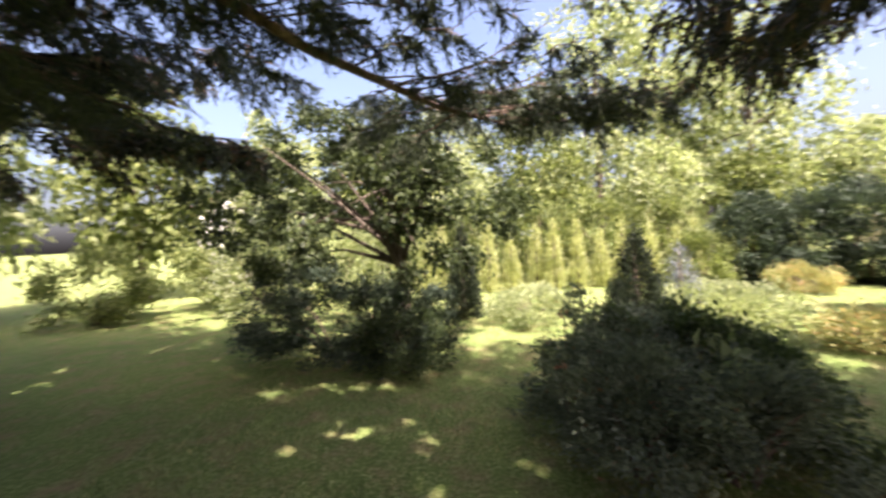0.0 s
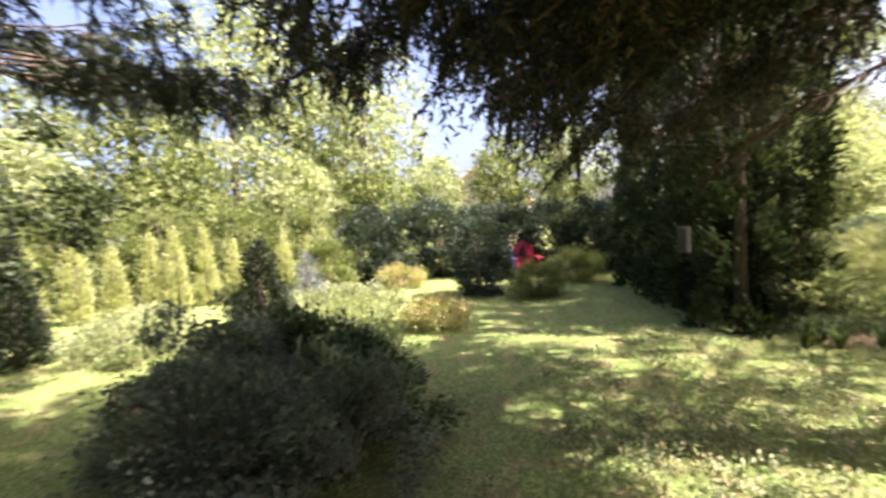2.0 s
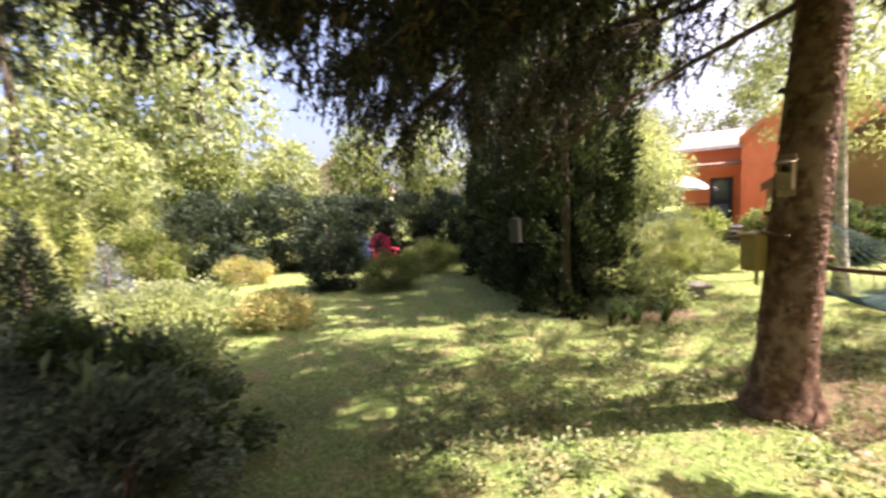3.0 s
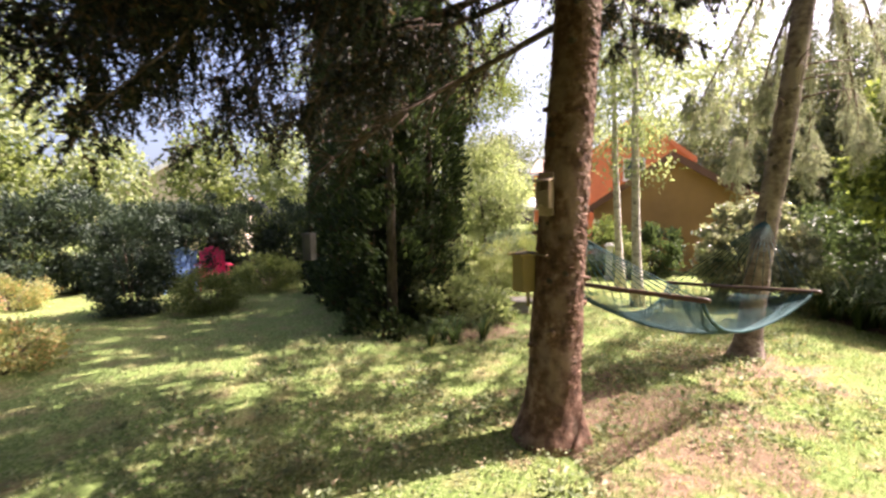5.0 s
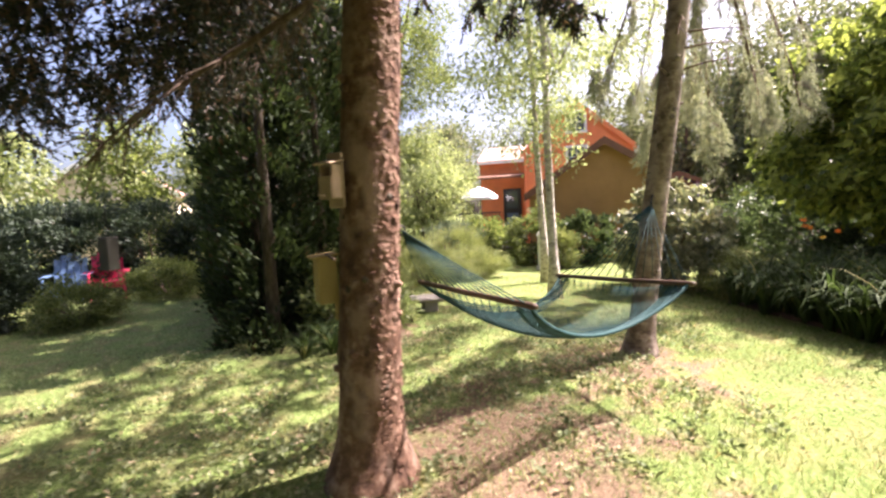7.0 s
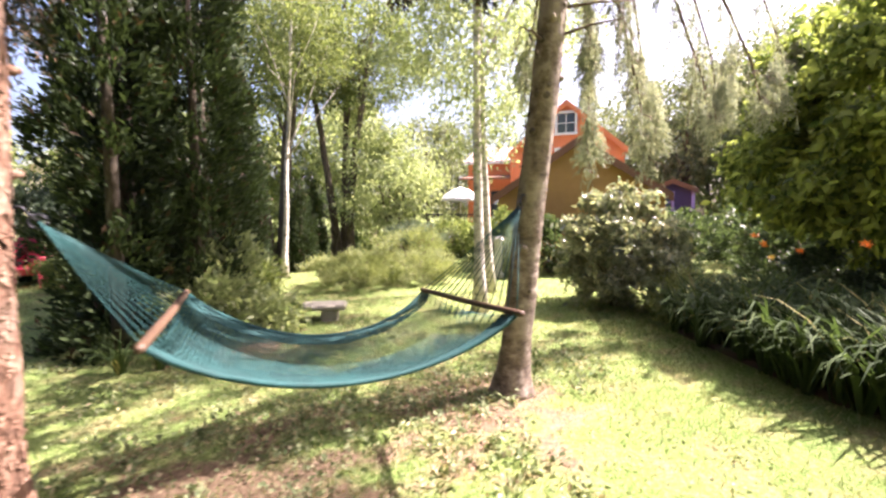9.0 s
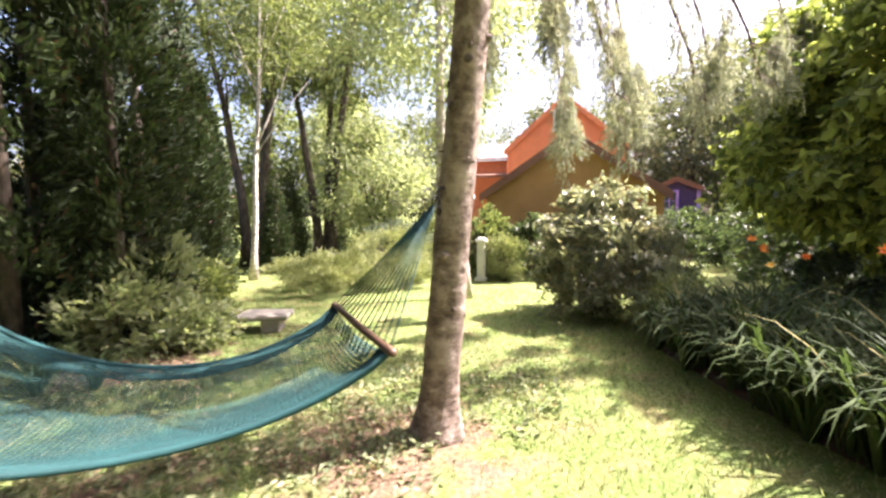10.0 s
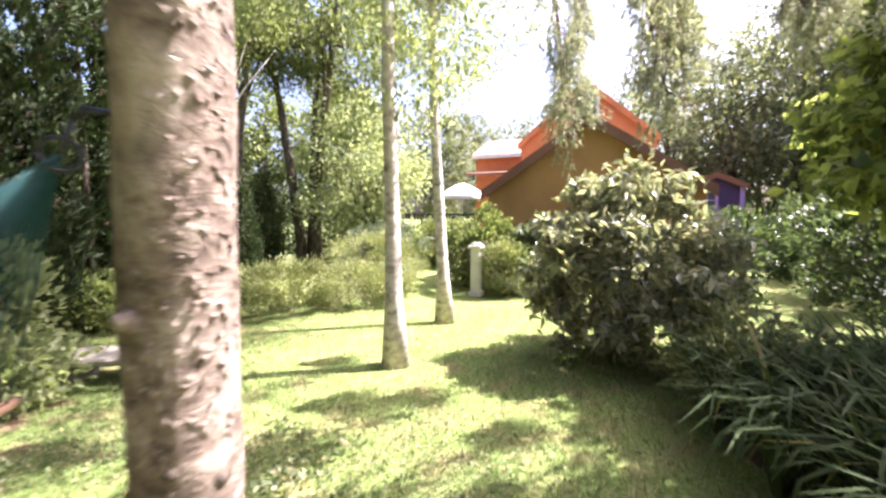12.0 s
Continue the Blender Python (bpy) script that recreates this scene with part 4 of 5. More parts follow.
shrub("dark_shrub", (16.4, 1.6, 0), "dark brownish shrub below the trees", (1.2, 1.0, 0.7), 8000, 0.07, M_SHRUB, R, clump_n=70)
shrub("garage_shrub", (15.5, -1.25, 0), "green shrub against the garage", (0.8, 0.8, 0.85), 7000, 0.09, M_LEAF, R, group="shrubs by the garage", clump_n=70)
shrub("garage_shrub", (15.7, -2.6, 0), "dark green shrub against the garage", (0.8, 0.9, 0.75), 7000, 0.09, M_DARK_LEAF, R, group="shrubs by the garage", clump_n=70)
shrub("garage_shrub", (15.6, -5.6, 0), "dark green shrub against the garage", (0.9, 1.0, 0.8), 7000, 0.09, M_DARK_LEAF, R, group="shrubs by the garage", clump_n=70)
shrub("round_shrub", (14.75, -1.95, 0), "small round clipped shrub beside the post", (0.4, 0.4, 0.55), 5000, 0.05, M_JUNIPER, R, clump_n=60)
shrub("dark_shrub", (14.5, -7.6, 0), "dark shrub behind the bed", (1.3, 1.2, 0.9), 8000, 0.09, M_DARK_LEAF, R, clump_n=70)

shrub("leafy_shrub", (8.35, 0.95, 0), "leafy green shrub under the cedars", (0.5, 0.45, 0.44), 2600, 0.10, M_LIGHT_LEAF, R, clump_n=60, spread=0.1)
shrub("leafy_shrub", (8.75, 0.45, 0), "bright leafy plant beside the stone bench", (0.45, 0.42, 0.24), 1500, 0.10, M_LIGHT_LEAF, R, clump_n=50, spread=0.1)
shrub("leafy_shrub", (8.95, 1.25, 0), "open leafy shrub with pale green leaves by the cedars", (0.5, 0.45, 0.62), 2000, 0.11, M_LIGHT_LEAF, R, clump_n=50, spread=0.09)
shrub("leafy_shrub", (10.3, 2.2, 0), "leafy green shrub under the cedars", (0.5, 0.5, 0.4), 2500, 0.09, M_LEAF, R, clump_n=60, spread=0.1)
for i, (x, y, h) in enumerate(((12.6, 7.6, 1.1), (14.4, 7.2, 1.2), (16.4, 6.6, 1.1), (18.2, 5.4, 1.2), (19.6, 4.2, 1.1), (13.4, 6.2, 0.9), (19.0, 1.2, 0.8))):
    shrub("understory_shrub", (x, y, 0), "dark leafy shrub below the shade trees", (1.2, 1.1, h), 5000, 0.12, M_DARK_LEAF if i % 2 else M_LEAF, R, group="understory", clump_n=80, spread=0.14)
for i, (x, y, h) in enumerate(((16.6, -8.0, 1.0), (19.0, -8.4, 1.1), (21.5, -9.0, 1.2), (22.3, -7.0, 0.95), (24.5, -11.0, 1.4), (14.0, -10.0, 1.5))):
    shrub("side_shrub", (x, y, 0), "dark shrub between the garage and the shed", (1.3, 1.2, h), 4500, 0.13, M_DARK_LEAF, R, group="shrubs by the shed", clump_n=70, spread=0.15)

# birches and dark trees by the house
for x, y, lean, h in ((10.67, -1.90, (0.011, 0.021), 8.0), (12.45, -1.68, (0.0, 0.045), 8.5)):
    limbs_tree("birch_tree", (x, y, 0), "slender birch with a pale trunk and small leaves", h, 0.085, lean, (0, 0, h * 0.66), (1.9, 1.8, 2.9), 16000, 0.068, M_LIGHT_LEAF, M_BIRCH, R, 1, 0, 120, "birches by the lawn", 0.42, 0.2, 0.2)
limbs_tree("birch_tree", (12.95, 3.5, 0), "thin leaning birch with a pale trunk", 6.5, 0.075, (0.02, -0.05), (0.1, -0.3, 5.7), (1.6, 1.6, 1.7), 9000, 0.07, M_LEAF, M_BIRCH, R, 1, 0, 90, "birches by the lawn", 0.4, 0.2, 0.2)
for x, y, h in ((16.6, 4.05, 8.5), (15.2, 5.5, 8.5)):
    limbs_tree("shade_tree", (x, y, 0), "dark multi-stemmed shade tree with a high crown", h, 0.15, (0, 0), (0, 0, h * 0.80), (3.0, 3.0, 2.3), 22000, 0.10, M_LEAF, M_DARK_BARK, R, 3, 0.16, 120, "shade trees", 0.4, 0.26, 0.2)
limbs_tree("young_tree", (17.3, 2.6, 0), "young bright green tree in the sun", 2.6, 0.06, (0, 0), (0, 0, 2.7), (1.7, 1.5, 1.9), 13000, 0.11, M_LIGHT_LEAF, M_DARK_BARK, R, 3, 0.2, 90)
for x, y, h in ((14.2, 3.9, 2.6), (15.3, 4.3, 3.0), (13.2, 5.0, 3.2)):
    cone_tree("cedar", (x, y, 0), "narrow dark green cedar under the shade trees", h, 0.4, 7000, 0.09, M_CEDAR, R, "small cedars", 2.0, 0.35, 0.06)

# woods all round
def woods():
    ring = []
    # the tall airy trees beyond the far border, lower towards the sides
    for x, y, h, m in ((4.6, 19.5, 13, M_LIGHT_LEAF), (10.2, 18.0, 11, M_LIGHT_LEAF), (7.8, 21.0, 14, M_LEAF), (10.2, 22.5, 12, M_LIGHT_LEAF), (1.2, 20.5, 9, M_LEAF), (-2.2, 19.0, 7.5, M_LIGHT_LEAF), (-5.5, 17.5, 6.5, M_LEAF),
                       (-8.5, 14.5, 6.5, M_LIGHT_LEAF), (-11.0, 10.5, 7, M_LEAF), (-12.0, 6.0, 7, M_LIGHT_LEAF), (6.0, 16.0, 4.6, M_LIGHT_LEAF), (9.5, 16.0, 4.2, M_LEAF), (2.2, 15.6, 4.8, M_LEAF), (-1.6, 15.2, 4.6, M_LIGHT_LEAF),
                       (13.5, 17.5, 5.4, M_LIGHT_LEAF), (17.0, 16.0, 6.2, M_LEAF), (20.0, 14.0, 6.8, M_LIGHT_LEAF), (21.5, 10.5, 7.0, M_LEAF), (23.0, 7.5, 7.5, M_LIGHT_LEAF), (26.0, 9.5, 9, M_HAZY_LEAF), (30.0, 6.0, 8, M_HAZY_LEAF)):
        ring.append((x, y, h, m))
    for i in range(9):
        ring.append((36 + R.uniform(-1, 2), 6 - i * 3.4, R.uniform(7.5, 9.5) + 0.5 * i, M_HAZY_LEAF))
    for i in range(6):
        ring.append((21 + i * 2.6 + R.uniform(-1, 1), -15.5 + i * 0.6 - R.uniform(0, 2), R.uniform(9, 12), M_HAZY_LEAF))
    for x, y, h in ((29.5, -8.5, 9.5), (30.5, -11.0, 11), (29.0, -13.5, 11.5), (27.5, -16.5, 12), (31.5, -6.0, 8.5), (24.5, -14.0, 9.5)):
        ring.append((x, y, h, M_HAZY_LEAF))
    for i in range(5):
        ring.append((-10 + i * 6.5, -16 + R.uniform(-2, 1), R.uniform(8, 10), M_LEAF))
    for i in range(3):
        ring.append((-14, -9 + i * 4.5, R.uniform(7, 9), M_LEAF))
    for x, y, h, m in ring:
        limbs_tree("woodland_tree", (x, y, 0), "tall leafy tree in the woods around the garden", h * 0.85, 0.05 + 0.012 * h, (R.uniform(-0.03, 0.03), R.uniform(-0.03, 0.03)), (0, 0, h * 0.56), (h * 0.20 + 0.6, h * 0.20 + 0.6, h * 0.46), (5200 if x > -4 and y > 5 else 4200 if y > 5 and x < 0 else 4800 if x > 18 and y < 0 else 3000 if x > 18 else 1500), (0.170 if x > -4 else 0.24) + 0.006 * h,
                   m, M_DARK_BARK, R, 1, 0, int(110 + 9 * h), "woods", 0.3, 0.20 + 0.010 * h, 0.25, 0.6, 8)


woods()


# ---- hammock between the two spruces ----
def build_hammock():
    o = np.array((6.7, -2.0, 0))
    h = thing("hammock", tuple(o), "teal rope hammock with wooden spreader bars, hung between two spruces", "hammock")
    # the bars' ends: away from the path, then beside it
    ends = [(np.array((6.47, -0.95, 0.98)) - o, np.array((5.43, -1.95, 1.02)) - o), (np.array((7.87, -2.03, 0.82)) - o, np.array((6.76, -3.03, 0.92)) - o)]
    for p, q in ends:
        d = unit((q - p)[None])[0]
        part("spreader_bar", Tubes().add([p - d * 0.03, p, (p + q) / 2 + np.array((0, 0, -0.006)), q, q + d * 0.03], [0.014, 0.019, 0.021, 0.019, 0.014], 10).mesh("spreader_bar"), M_WOODBAR, h)

    def bed(u, v):
        """u along, 0 to 1; v across, -1 (away from the path) to 1."""
        v = 0.95 * v
        a, b = (ends[k][0] * (1 - v) / 2 + ends[k][1] * (1 + v) / 2 for k in (0, 1))
        mid = (ends[0][0] + ends[0][1]) / 2 * (1 - u) + (ends[1][0] + ends[1][1]) / 2 * u
        p = a + (b - a) * u
        bow = 4 * u * (1 - u)
        p = p + (mid - p) * np.array((1, 1, 0)) * 0.20 * bow
        return p + np.array((0, 0, -0.40 * bow ** 0.85 * (1 - 0.25 * v * v) - 0.07 * (1 - v * v) * (1 - bow)))
    net = Tubes()
    cells, steps = 23, 28
    for s in (1, -1):
        for k in range(-cells, cells + 1):
            pts = []
            for i in range(steps + 1):
                u = i / steps
                # the strand folds back at the edges
                m = (k / cells + s * (u - 0.5) * 2.0 + 1) % 4
                pts.append(bed(u, m - 1 if m <= 2 else 3 - m))
            net.add(pts, [0.0025] * (steps + 1), 3)
    part("net", net.mesh("net"), M_TEAL, h, "open mesh of teal rope")
    for s in (-1, 1):
        part("edge_rope", Tubes().add([bed(i / 24, s * 1.02) for i in range(25)], [0.013] * 25, 8).mesh("edge_rope"), M_TEAL, h)
    for s in (-1, 1):
        band = Tubes()
        for k in range(9):
            band.add([bed(i / 24, s * (0.80 + 0.023 * k + 0.01 * math.sin(i * 1.3 + k))) for i in range(25)], [0.0042] * 25, 4)
        part("edge_band", band.mesh("edge_band"), M_TEAL, h, "tightly gathered teal rope")
    # loops that lace the net to the bars
    for u, (p, q) in zip((0.0, 1.0), ends):
        for k in range(15):
            f = 0.03 + 0.94 * k / 14
            part("lacing", Tubes().add([p + (q - p) * f, bed(0.03 if u == 0 else 0.97, f * 2 - 1)], [0.004, 0.004], 4).mesh("lacing"), M_TEAL, h)
    for (p, q), tree, ring, r in ((ends[0], np.array((5.385, -1.06, 1.50)) - o, np.array((5.60, -1.16, 1.44)) - o, 0.16), (ends[1], np.array((7.78, -2.97, 1.62)) - o, np.array((7.62, -2.90, 1.535)) - o, 0.11)):
        for k in range(15):
            a = p + (q - p) * (0.02 + 0.96 * k / 14)
            part("suspension_cord", Tubes().add([a, (a + ring) / 2 + np.array((0, 0, -0.012)), ring], [0.0038] * 3, 4).mesh("suspension_cord"), M_TEAL, h)
        out = unit((ring - tree)[None] * np.array((1, 1, 0)))[0]
        loop = [ring + 0.03 * (out * math.cos(t) + np.array((0, 0, 1)) * math.sin(t)) for t in np.linspace(0, 2 * math.pi, 17)]
        part("ring", Tubes().add(loop, [0.005] * 17, 6).mesh("ring"), M_DARK_METAL, h)
        part("tree_hook", Tubes().add([tree + out * (r - 0.06), tree + out * (r + 0.03), tree + out * (r + 0.05) + np.array((0, 0, -0.03))], [0.008, 0.008, 0.006], 6).mesh("tree_hook"), M_DARK_METAL, h)
        part("tether", Tubes().add([ring, tree + out * (r + 0.045) + np.array((0, 0, -0.02))], [0.006, 0.006], 6).mesh("tether"), M_DARK_METAL, h)


build_hammock()


# ---- garden chairs ----
def garden_chair(at, turn, material, label):
    c = thing("garden_chair", at, label, "chair", "garden chairs", turn=turn)
    c.scale = (1.05, 1.05, 1.08)
    # faces -y in its own frame
    for s in (-1, 1):
        part("arm", boxes(((s * 0.33, -0.02, 0.56), (0.13, 0.72, 0.025))), material, c)
        part("front_leg", boxes(((s * 0.29, -0.33, 0.28), (0.03, 0.12, 0.55))), material, c)
        part("back_leg", boxes(((s * 0.25, 0.12, 0.21), (0.03, 0.95, 0.11), (-20, 0, 0))), material, c)
    for k in range(5):
        part("seat_slat", boxes(((0, -0.32 + k * 0.115, 0.37 - k * 0.038), (0.52, 0.10, 0.022), (-18, 0, 0))), material, c)
    for k in range(5):
        x = (k - 2) * 0.112
        top = 0.76 - 0.032 * abs(k - 2) ** 1.8
        bm = boxes(((x, 0.30 + 0.10, 0.22 + top / 2 + 0.02), (0.104, 0.022, top), (-22, 0, 0)))
        part("back_slat", bm, material, c)
    part("back_rail", boxes(((0, 0.40, 0.56), (0.60, 0.03, 0.08))), material, c)
    return c


garden_chair((10.15, 7.85, 0), -38, M_RED_CHAIR, "bright red garden chair with a slatted fan back")
garden_chair((9.55, 8.2, 0), -44, M_BLUE_CHAIR, "blue garden chair with a slatted fan back")


# ---- small wooden things on and by the near spruce ----
def birdhouse_on_trunk():
    b = thing("birdhouse", (5.19, -0.97, 1.60), "weathered pale wooden birdhouse fixed to the spruce", "birdhouse", turn=168)
    b.scale = (0.8, 0.8, 0.8)
    part("back_board", boxes(((0, 0, 0.16), (0.02, 0.13, 0.36))), M_PALE_WOOD, b)
    for y in (-0.05, 0.05):
        part("side_board", boxes(((0.05, y, 0.15), (0.09, 0.014, 0.22))), M_PALE_WOOD, b)
    part("front_board", boxes(((0.10, 0, 0.11), (0.014, 0.114, 0.15))), M_PALE_WOOD, b)
    part("roof_board", boxes(((0.06, 0, 0.275), (0.15, 0.15, 0.016), (0, 14, 0))), M_PALE_WOOD, b)
    part("perch", Tubes().add([(0.10, 0, 0.06), (0.17, 0, 0.06)], [0.006, 0.006], 6).mesh(), M_PALE_WOOD, b)


def nest_box():
    b = thing("nest_box", (5.30, -0.80, 1.03), "olive-brown wooden box hung on the spruce trunk", "box", turn=135)
    b.scale = (0.9, 0.9, 0.9)
    part("body", boxes(((0, 0, 0.17), (0.12, 0.15, 0.29))), M_OLIVE_WOOD, b)
    part("lid", boxes(((0.01, 0, 0.325), (0.17, 0.19, 0.016), (0, 6, 0))), M_OLIVE_WOOD, b)
    part("perch_rail", Tubes().add([(0.0, 0.05, 0.335), (0.02, 0.32, 0.325)], [0.01, 0.007], 6).mesh(), M_TWIG, b)
    part("mounting_slat", boxes(((-0.07, -0.04, 0.10), (0.02, 0.035, 0.42))), M_OLIVE_WOOD, b)


def hanging_feeder():
    f = thing("hanging_feeder", (5.6, 1.29, 1.22), "grey wooden feeder hanging from a bough", "bird feeder")
    part("body", boxes(((0, 0, 0.12), (0.09, 0.10, 0.24))), M_DARK_WOOD, f)
    part("roof", boxes(((0, 0, 0.245), (0.10, 0.11, 0.015))), M_DARK_WOOD, f)
    part("tray", boxes(((0, 0, 0.0), (0.10, 0.11, 0.015))), M_DARK_WOOD, f)
    part("cord", Tubes().add([(0, 0, 0.25), (-0.05, -0.1, 1.75)], [0.003, 0.003], 5).mesh(), M_DARK_METAL, f)


birdhouse_on_trunk()
nest_box()
hanging_feeder()


def stone_bench():
    b = thing("stone_bench", (9.45, 0.30, 0), "low bench of a rough stone slab on two blocks", "bench", turn=-62)
    bm = boxes(((0, 0, 0.20), (1.05, 0.42, 0.07)), bevel=0.02)
    bmesh.ops.subdivide_edges(bm, edges=list(bm.edges), cuts=2, use_grid_fill=True)
    for v in bm.verts:
        v.co += Vector((1, 1, 0.6)) * 0.018 * noise.noise(v.co * 7)
    part("slab", bm, M_STONE, b)
    for x in (-0.3, 0.3):
        bm = boxes(((x, 0, 0.08), (0.22, 0.32, 0.19)), bevel=0.02)
        for v in bm.verts:
            v.co += Vector((1, 1, 0.2)) * 0.02 * noise.noise(v.co * 6)
        part("block", bm, M_STONE, b)


def garden_post():
    p = thing("garden_post", (14.55, -1.45, 0), "pale square concrete garden post with a cap", "post")
    part("shaft", boxes(((0, 0, 0.43), (0.17, 0.17, 0.90)), bevel=0.012), M_CONCRETE, p)
    part("cap", boxes(((0, 0, 0.90), (0.24, 0.24, 0.06)), ((0, 0, 0.95), (0.16, 0.16, 0.05)), bevel=0.01), M_CONCRETE, p)
    part("plinth", boxes(((0, 0, 0.03), (0.25, 0.25, 0.10)), bevel=0.012), M_CONCRETE, p)


stone_bench()
garden_post()


# ---- daylily bed ----
def blades(rng, n, length, width, droop, base_r=0.10, segments=4):
    """Arching strap leaves from one crown, as one mesh."""
    verts, tris = [], []
    for i in range(n):
        a = rng.uniform(0, 2 * math.pi)
        d = np.array((math.cos(a), math.sin(a), 0))
        side = np.array((-d[1], d[0], 0))
        ln, w, bend = length * rng.uniform(0.6, 1.15), width * rng.uniform(0.7, 1.2), droop * rng.uniform(0.5, 1.3)
        p = d * base_r * rng.uniform(0, 1) + np.array((0, 0, -0.02))
        tilt = rng.uniform(0.05, 0.38)
        k = len(verts)
        for j in range(segments + 1):
            f = j / segments
            ww = w * (1 - f ** 2.5) * 0.5 + 0.0006
            verts += [p - side * ww + np.array((0, 0, 0.003)), p + side * ww + np.array((0, 0, 0.003))]
            ang = tilt + bend * 2.6 * f ** 1.7
            p = p + (d * math.sin(ang) + np.array((0, 0, math.cos(ang)))) * ln / segments
        for j in range(segments):
            q = k + 2 * j
            tris += [(q, q + 1, q + 3), (q, q + 3, q + 2)]
    return raw_mesh("leaves", np.array(verts), np.array(tris))


def lily_flower(rng):
    v, t = [], []
    for k in range(6):
        a = 2 * math.pi * k / 6
        d, s = np.array((math.cos(a), math.sin(a), 0)), np.array((-math.sin(a), math.cos(a), 0))
        b = len(v)
        v += [d * 0.004, d * 0.03 + s * 0.016 + np.array((0, 0, 0.045)), d * 0.03 - s * 0.016 + np.array((0, 0, 0.045)), d * 0.075 + np.array((0, 0, 0.055))]
        t += [(b, b + 1, b + 2), (b + 1, b + 3, b + 2)]
    return raw_mesh("flower", np.array(v), np.array(t))


def daylilies():
    rng = np.random.default_rng(31)
    kinds = [blades(rng, 24, 0.86, 0.026, 1.1, 0.05, segments=5) for _ in range(7)]
    flower, pale_flower = lily_flower(rng), lily_flower(rng)
    edge = [np.array(p) for p in ((10.45, -4.45), (9.2, -4.92), (8.4, -5.28), (7.3, -6.1))]
    spots = []
    for i in range(3):
        p, q = edge[i], edge[i + 1]
        out = unit(np.array((q[1] - p[1], -(q[0] - p[0])))[None])[0]
        if out[1] > 0:
            out = -out
        n = int(np.linalg.norm(q - p) / 0.27)
        for k in range(n):
            for row in range(5):
                spots.append((row,) + tuple(p + (q - p) * (k + 0.5 * (row % 2)) / n + out * (0.12 + 0.27 * row) + rng.normal(size=2) * 0.05))
    for i, (row, x, y) in enumerate(spots):
        t = thing("daylily", (x, y, 0), "daylily clump with arching green strap leaves", "daylily", "daylily bed", turn=rng.uniform(0, 360))
        sc = rng.uniform(1.05, 1.32)
        t.scale = (sc, sc, sc)
        for k in range(3):
            fan = part("leaf_fan", kinds[(i + 2 * k) % 7], M_LILY, t)
            fan.matrix_basis = pose(0.08 * math.cos(2.1 * k), 0.08 * math.sin(2.1 * k), 0, 0, 0, 120 * k)
        if row > 1 and rng.uniform() < 0.5:
            hgt = rng.uniform(0.80, 0.96)
            petal = M_YELLOW if rng.uniform() < 0.3 else M_ORANGE
            tip = np.array((rng.normal() * 0.08, rng.normal() * 0.08, hgt))
            part("flower_stalk", Tubes().add([(0, 0, 0), tip * (0.4, 0.4, 0.55), tip], [0.005, 0.004, 0.003], 5).mesh(), M_LILY, t)
            for j in range(int(rng.integers(1, 3))):
                f = part("flower", flower if petal is M_ORANGE else pale_flower, petal, t, "open orange flower" if petal is M_ORANGE else "open yellow flower")
                f.matrix_basis = pose(*(tip + rng.normal(size=3) * 0.025 * j), rng.uniform(-50, 50), rng.uniform(-50, 50), rng.uniform(0, 360))
                f.scale = (0.58, 0.58, 0.58)
    # a low rise of dark soil under the plants
    bed = [edge[0] + (0.1, 0.06), edge[1] + (0.05, 0.08), edge[2] + (-0.05, 0.06), edge[3], edge[3] + (0.5, -1.4), (11.2, -6.8), (11.6, -5.0)]
    verts = [(x, y, -0.03) for x, y in bed] + [(x * 0.9 + 9.6 * 0.1, y * 0.9 - 5.8 * 0.1, 0.045) for x, y in bed]
    n = len(bed)
    faces = [tuple(range(n, 2 * n))] + [(i, (i + 1) % n, n + (i + 1) % n, n + i) for i in range(n)]
    tagged(part("flower_bed", mesh_from("flower_bed", verts, faces), M_SOIL), "dark soil bed under the daylilies", "flower bed", kind="structure")
    # a smaller clump by the cedars
    for x, y in ((7.35, 0.45), (7.6, 0.15), (7.15, 0.7), (7.5, 0.65)):
        t = thing("daylily", (x, y, 0), "small daylily clump with yellowing leaves", "daylily", "clump by the cedars", turn=rng.uniform(0, 360))
        t.scale = (0.72, 0.72, 0.62)
        for k in range(2):
            part("leaf_fan", kinds[(int(x * 10) + k) % 7], M_LILY, t)


daylilies()


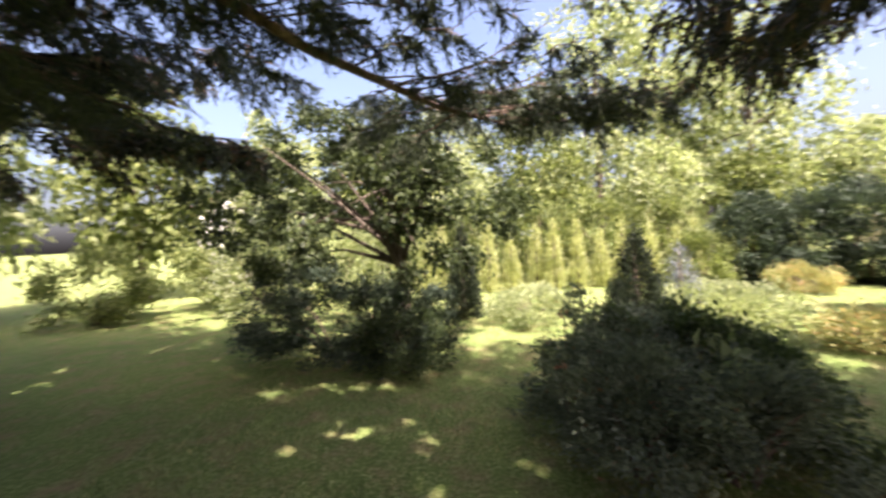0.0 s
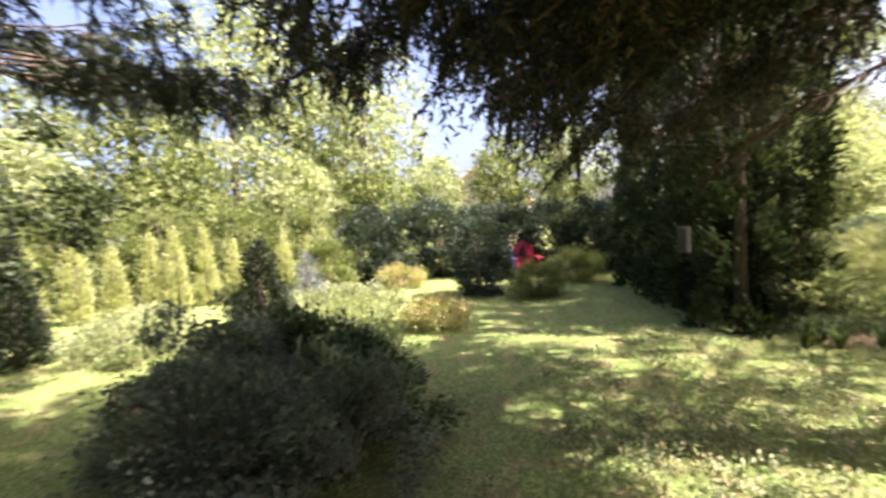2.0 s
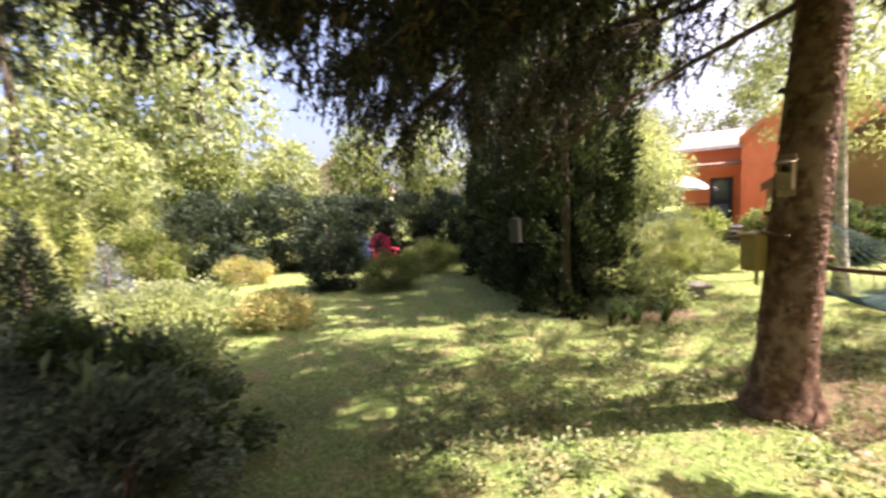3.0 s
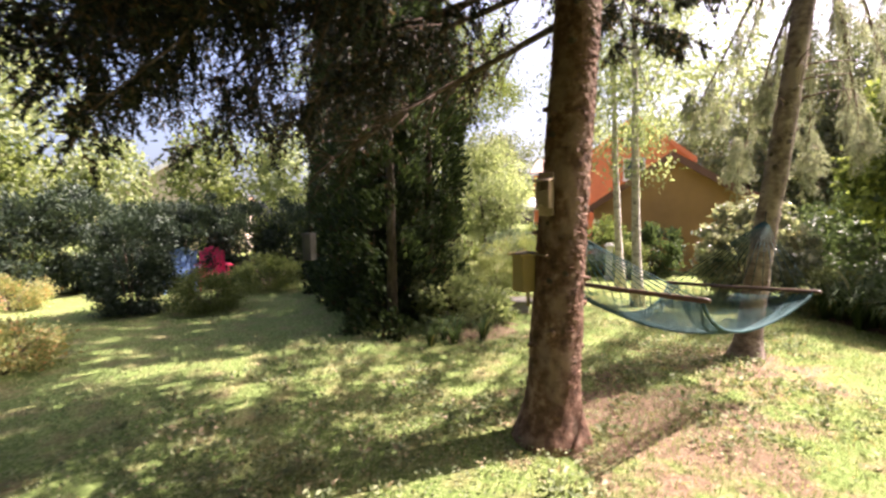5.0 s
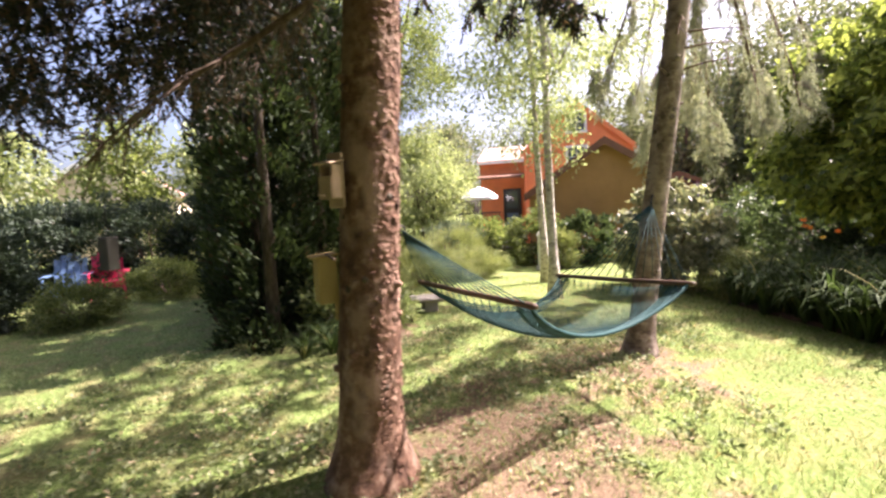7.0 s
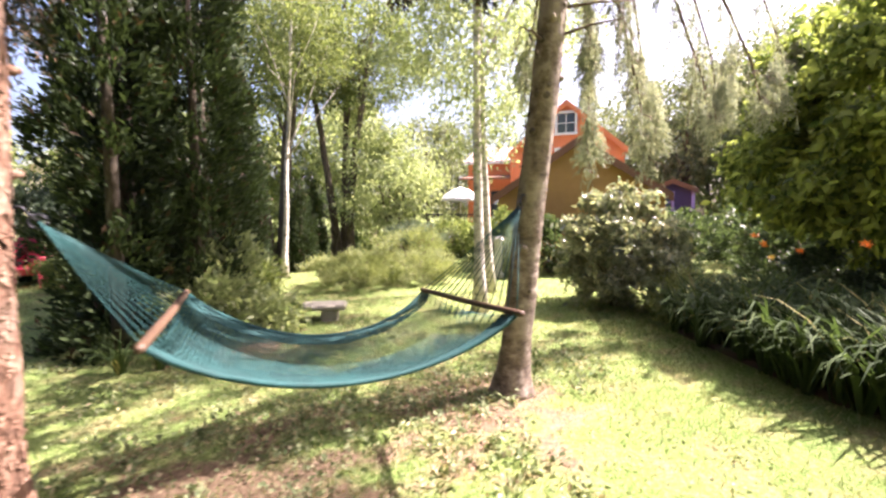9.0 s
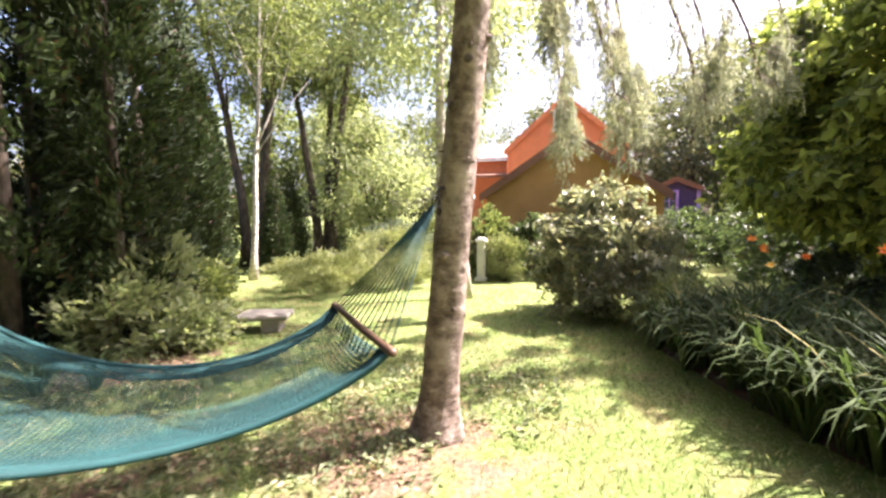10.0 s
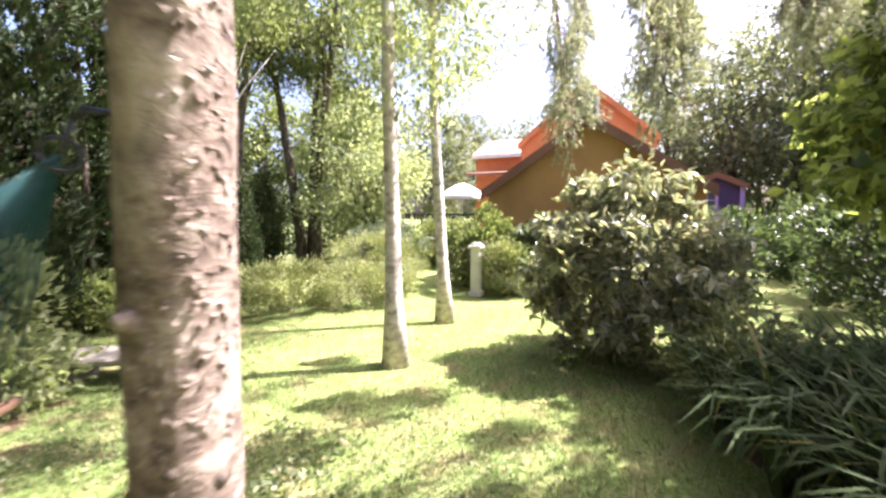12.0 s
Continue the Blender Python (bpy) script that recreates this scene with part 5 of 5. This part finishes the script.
# ---- grass and litter on the lawn ----
def grass():
    rng = np.random.default_rng(77)
    n = 230000
    x = rng.uniform(-2.5, 13.5, n)
    y = rng.uniform(-6.0, 8.0, n)
    # thin out with distance from the line walked, and on worn ground
    line = np.clip((x - 0.3) / 6.9, 0, 1) * -3.4 - 0.4
    far = np.abs(y - line)
    patch = np.array([noise.noise((a * 0.9, b * 0.9, 7.0)) for a, b in zip(x[::1], y[::1])])
    keep = (rng.uniform(0, 1, n) < np.exp(-far / 6.0)) & (patch + rng.normal(size=n) * 0.25 > -0.22)
    x, y = x[keep], y[keep]
    n = len(x)
    z = np.array([rise(a, b) for a, b in zip(x, y)])
    a = rng.uniform(0, 2 * math.pi, n)
    h = rng.uniform(0.025, 0.065, n)
    w = rng.uniform(0.003, 0.006, n)
    side = np.stack([np.cos(a), np.sin(a), np.zeros(n)], 1) * w[:, None]
    p = np.stack([x, y, z - 0.004], 1)
    lean = np.stack([rng.normal(size=n) * 0.5, rng.normal(size=n) * 0.5, np.ones(n)], 1) * h[:, None]
    verts = np.stack([p - side, p + side, p + lean], 1).reshape(-1, 3)
    ob = part("grass", raw_mesh("grass", verts, np.arange(3 * n).reshape(-1, 3)), M_GRASS)
    tagged(ob, "short uneven lawn grass with dry blades", "grass", kind="stuff")


grass()


def ground_leaves():
    rng = np.random.default_rng(78)
    n = 110000
    x, y = rng.uniform(1.5, 10.0, n), rng.uniform(-4.5, 3.5, n)
    d = np.abs((x - 5.8) * 0.55 + (y + 0.6) * 0.83)
    patch = np.array([noise.noise((a * 1.1, b * 1.1, 2.0)) for a, b in zip(x, y)])
    keep = rng.uniform(0, 1, n) < np.exp(-d / 1.3) * np.clip(0.5 + 1.6 * patch, 0, 1)
    p = np.stack([x, y, np.zeros(n)], 1)[keep]
    p[:, 2] = np.array([rise(a, b) for a, b in p[:, :2]]) + rng.uniform(0.01, 0.06, len(p))
    ob = part("ground_cover", leaves("ground_cover", p, 0.023, rng, 0.7, None, 0.8), M_CLOVER)
    tagged(ob, "low weedy ground cover and dry litter in the grass", "ground cover", kind="stuff")


ground_leaves()


def weeds():
    """Low broad-leaved weeds in the thin grass round the spruces."""
    rng = np.random.default_rng(79)
    n = 1500
    c = np.stack([rng.uniform(3.2, 9.3, n), rng.uniform(-3.6, 2.2, n)], 1)
    d = np.abs((c[:, 0] - 6.2) * 0.6 + (c[:, 1] + 1.0) * 0.8)
    patch = np.array([noise.noise((a * 0.9, b * 0.9, 12.0)) for a, b in c])
    c = c[(rng.uniform(0, 1, n) < np.exp(-d / 1.6)) & (patch > -0.15)]
    k = 18
    p = np.repeat(c, k, 0)
    off = rng.normal(size=(len(p), 2)) * np.repeat(rng.uniform(0.03, 0.08, len(c)), k)[:, None]
    z = np.repeat(rng.uniform(0.04, 0.12, len(c)), k) * rng.uniform(0.3, 1.0, len(p))
    p = np.stack([p[:, 0] + off[:, 0], p[:, 1] + off[:, 1], z], 1)
    axis = np.stack([off[:, 0] * 12, off[:, 1] * 12, np.full(len(p), 0.5)], 1)
    ob = part("weeds", leaves("weeds", p, 0.047, rng, 0.5, axis, 0.7), M_CLOVER)
    tagged(ob, "low broad-leaved weeds in the thin grass", "weeds", kind="stuff")


weeds()
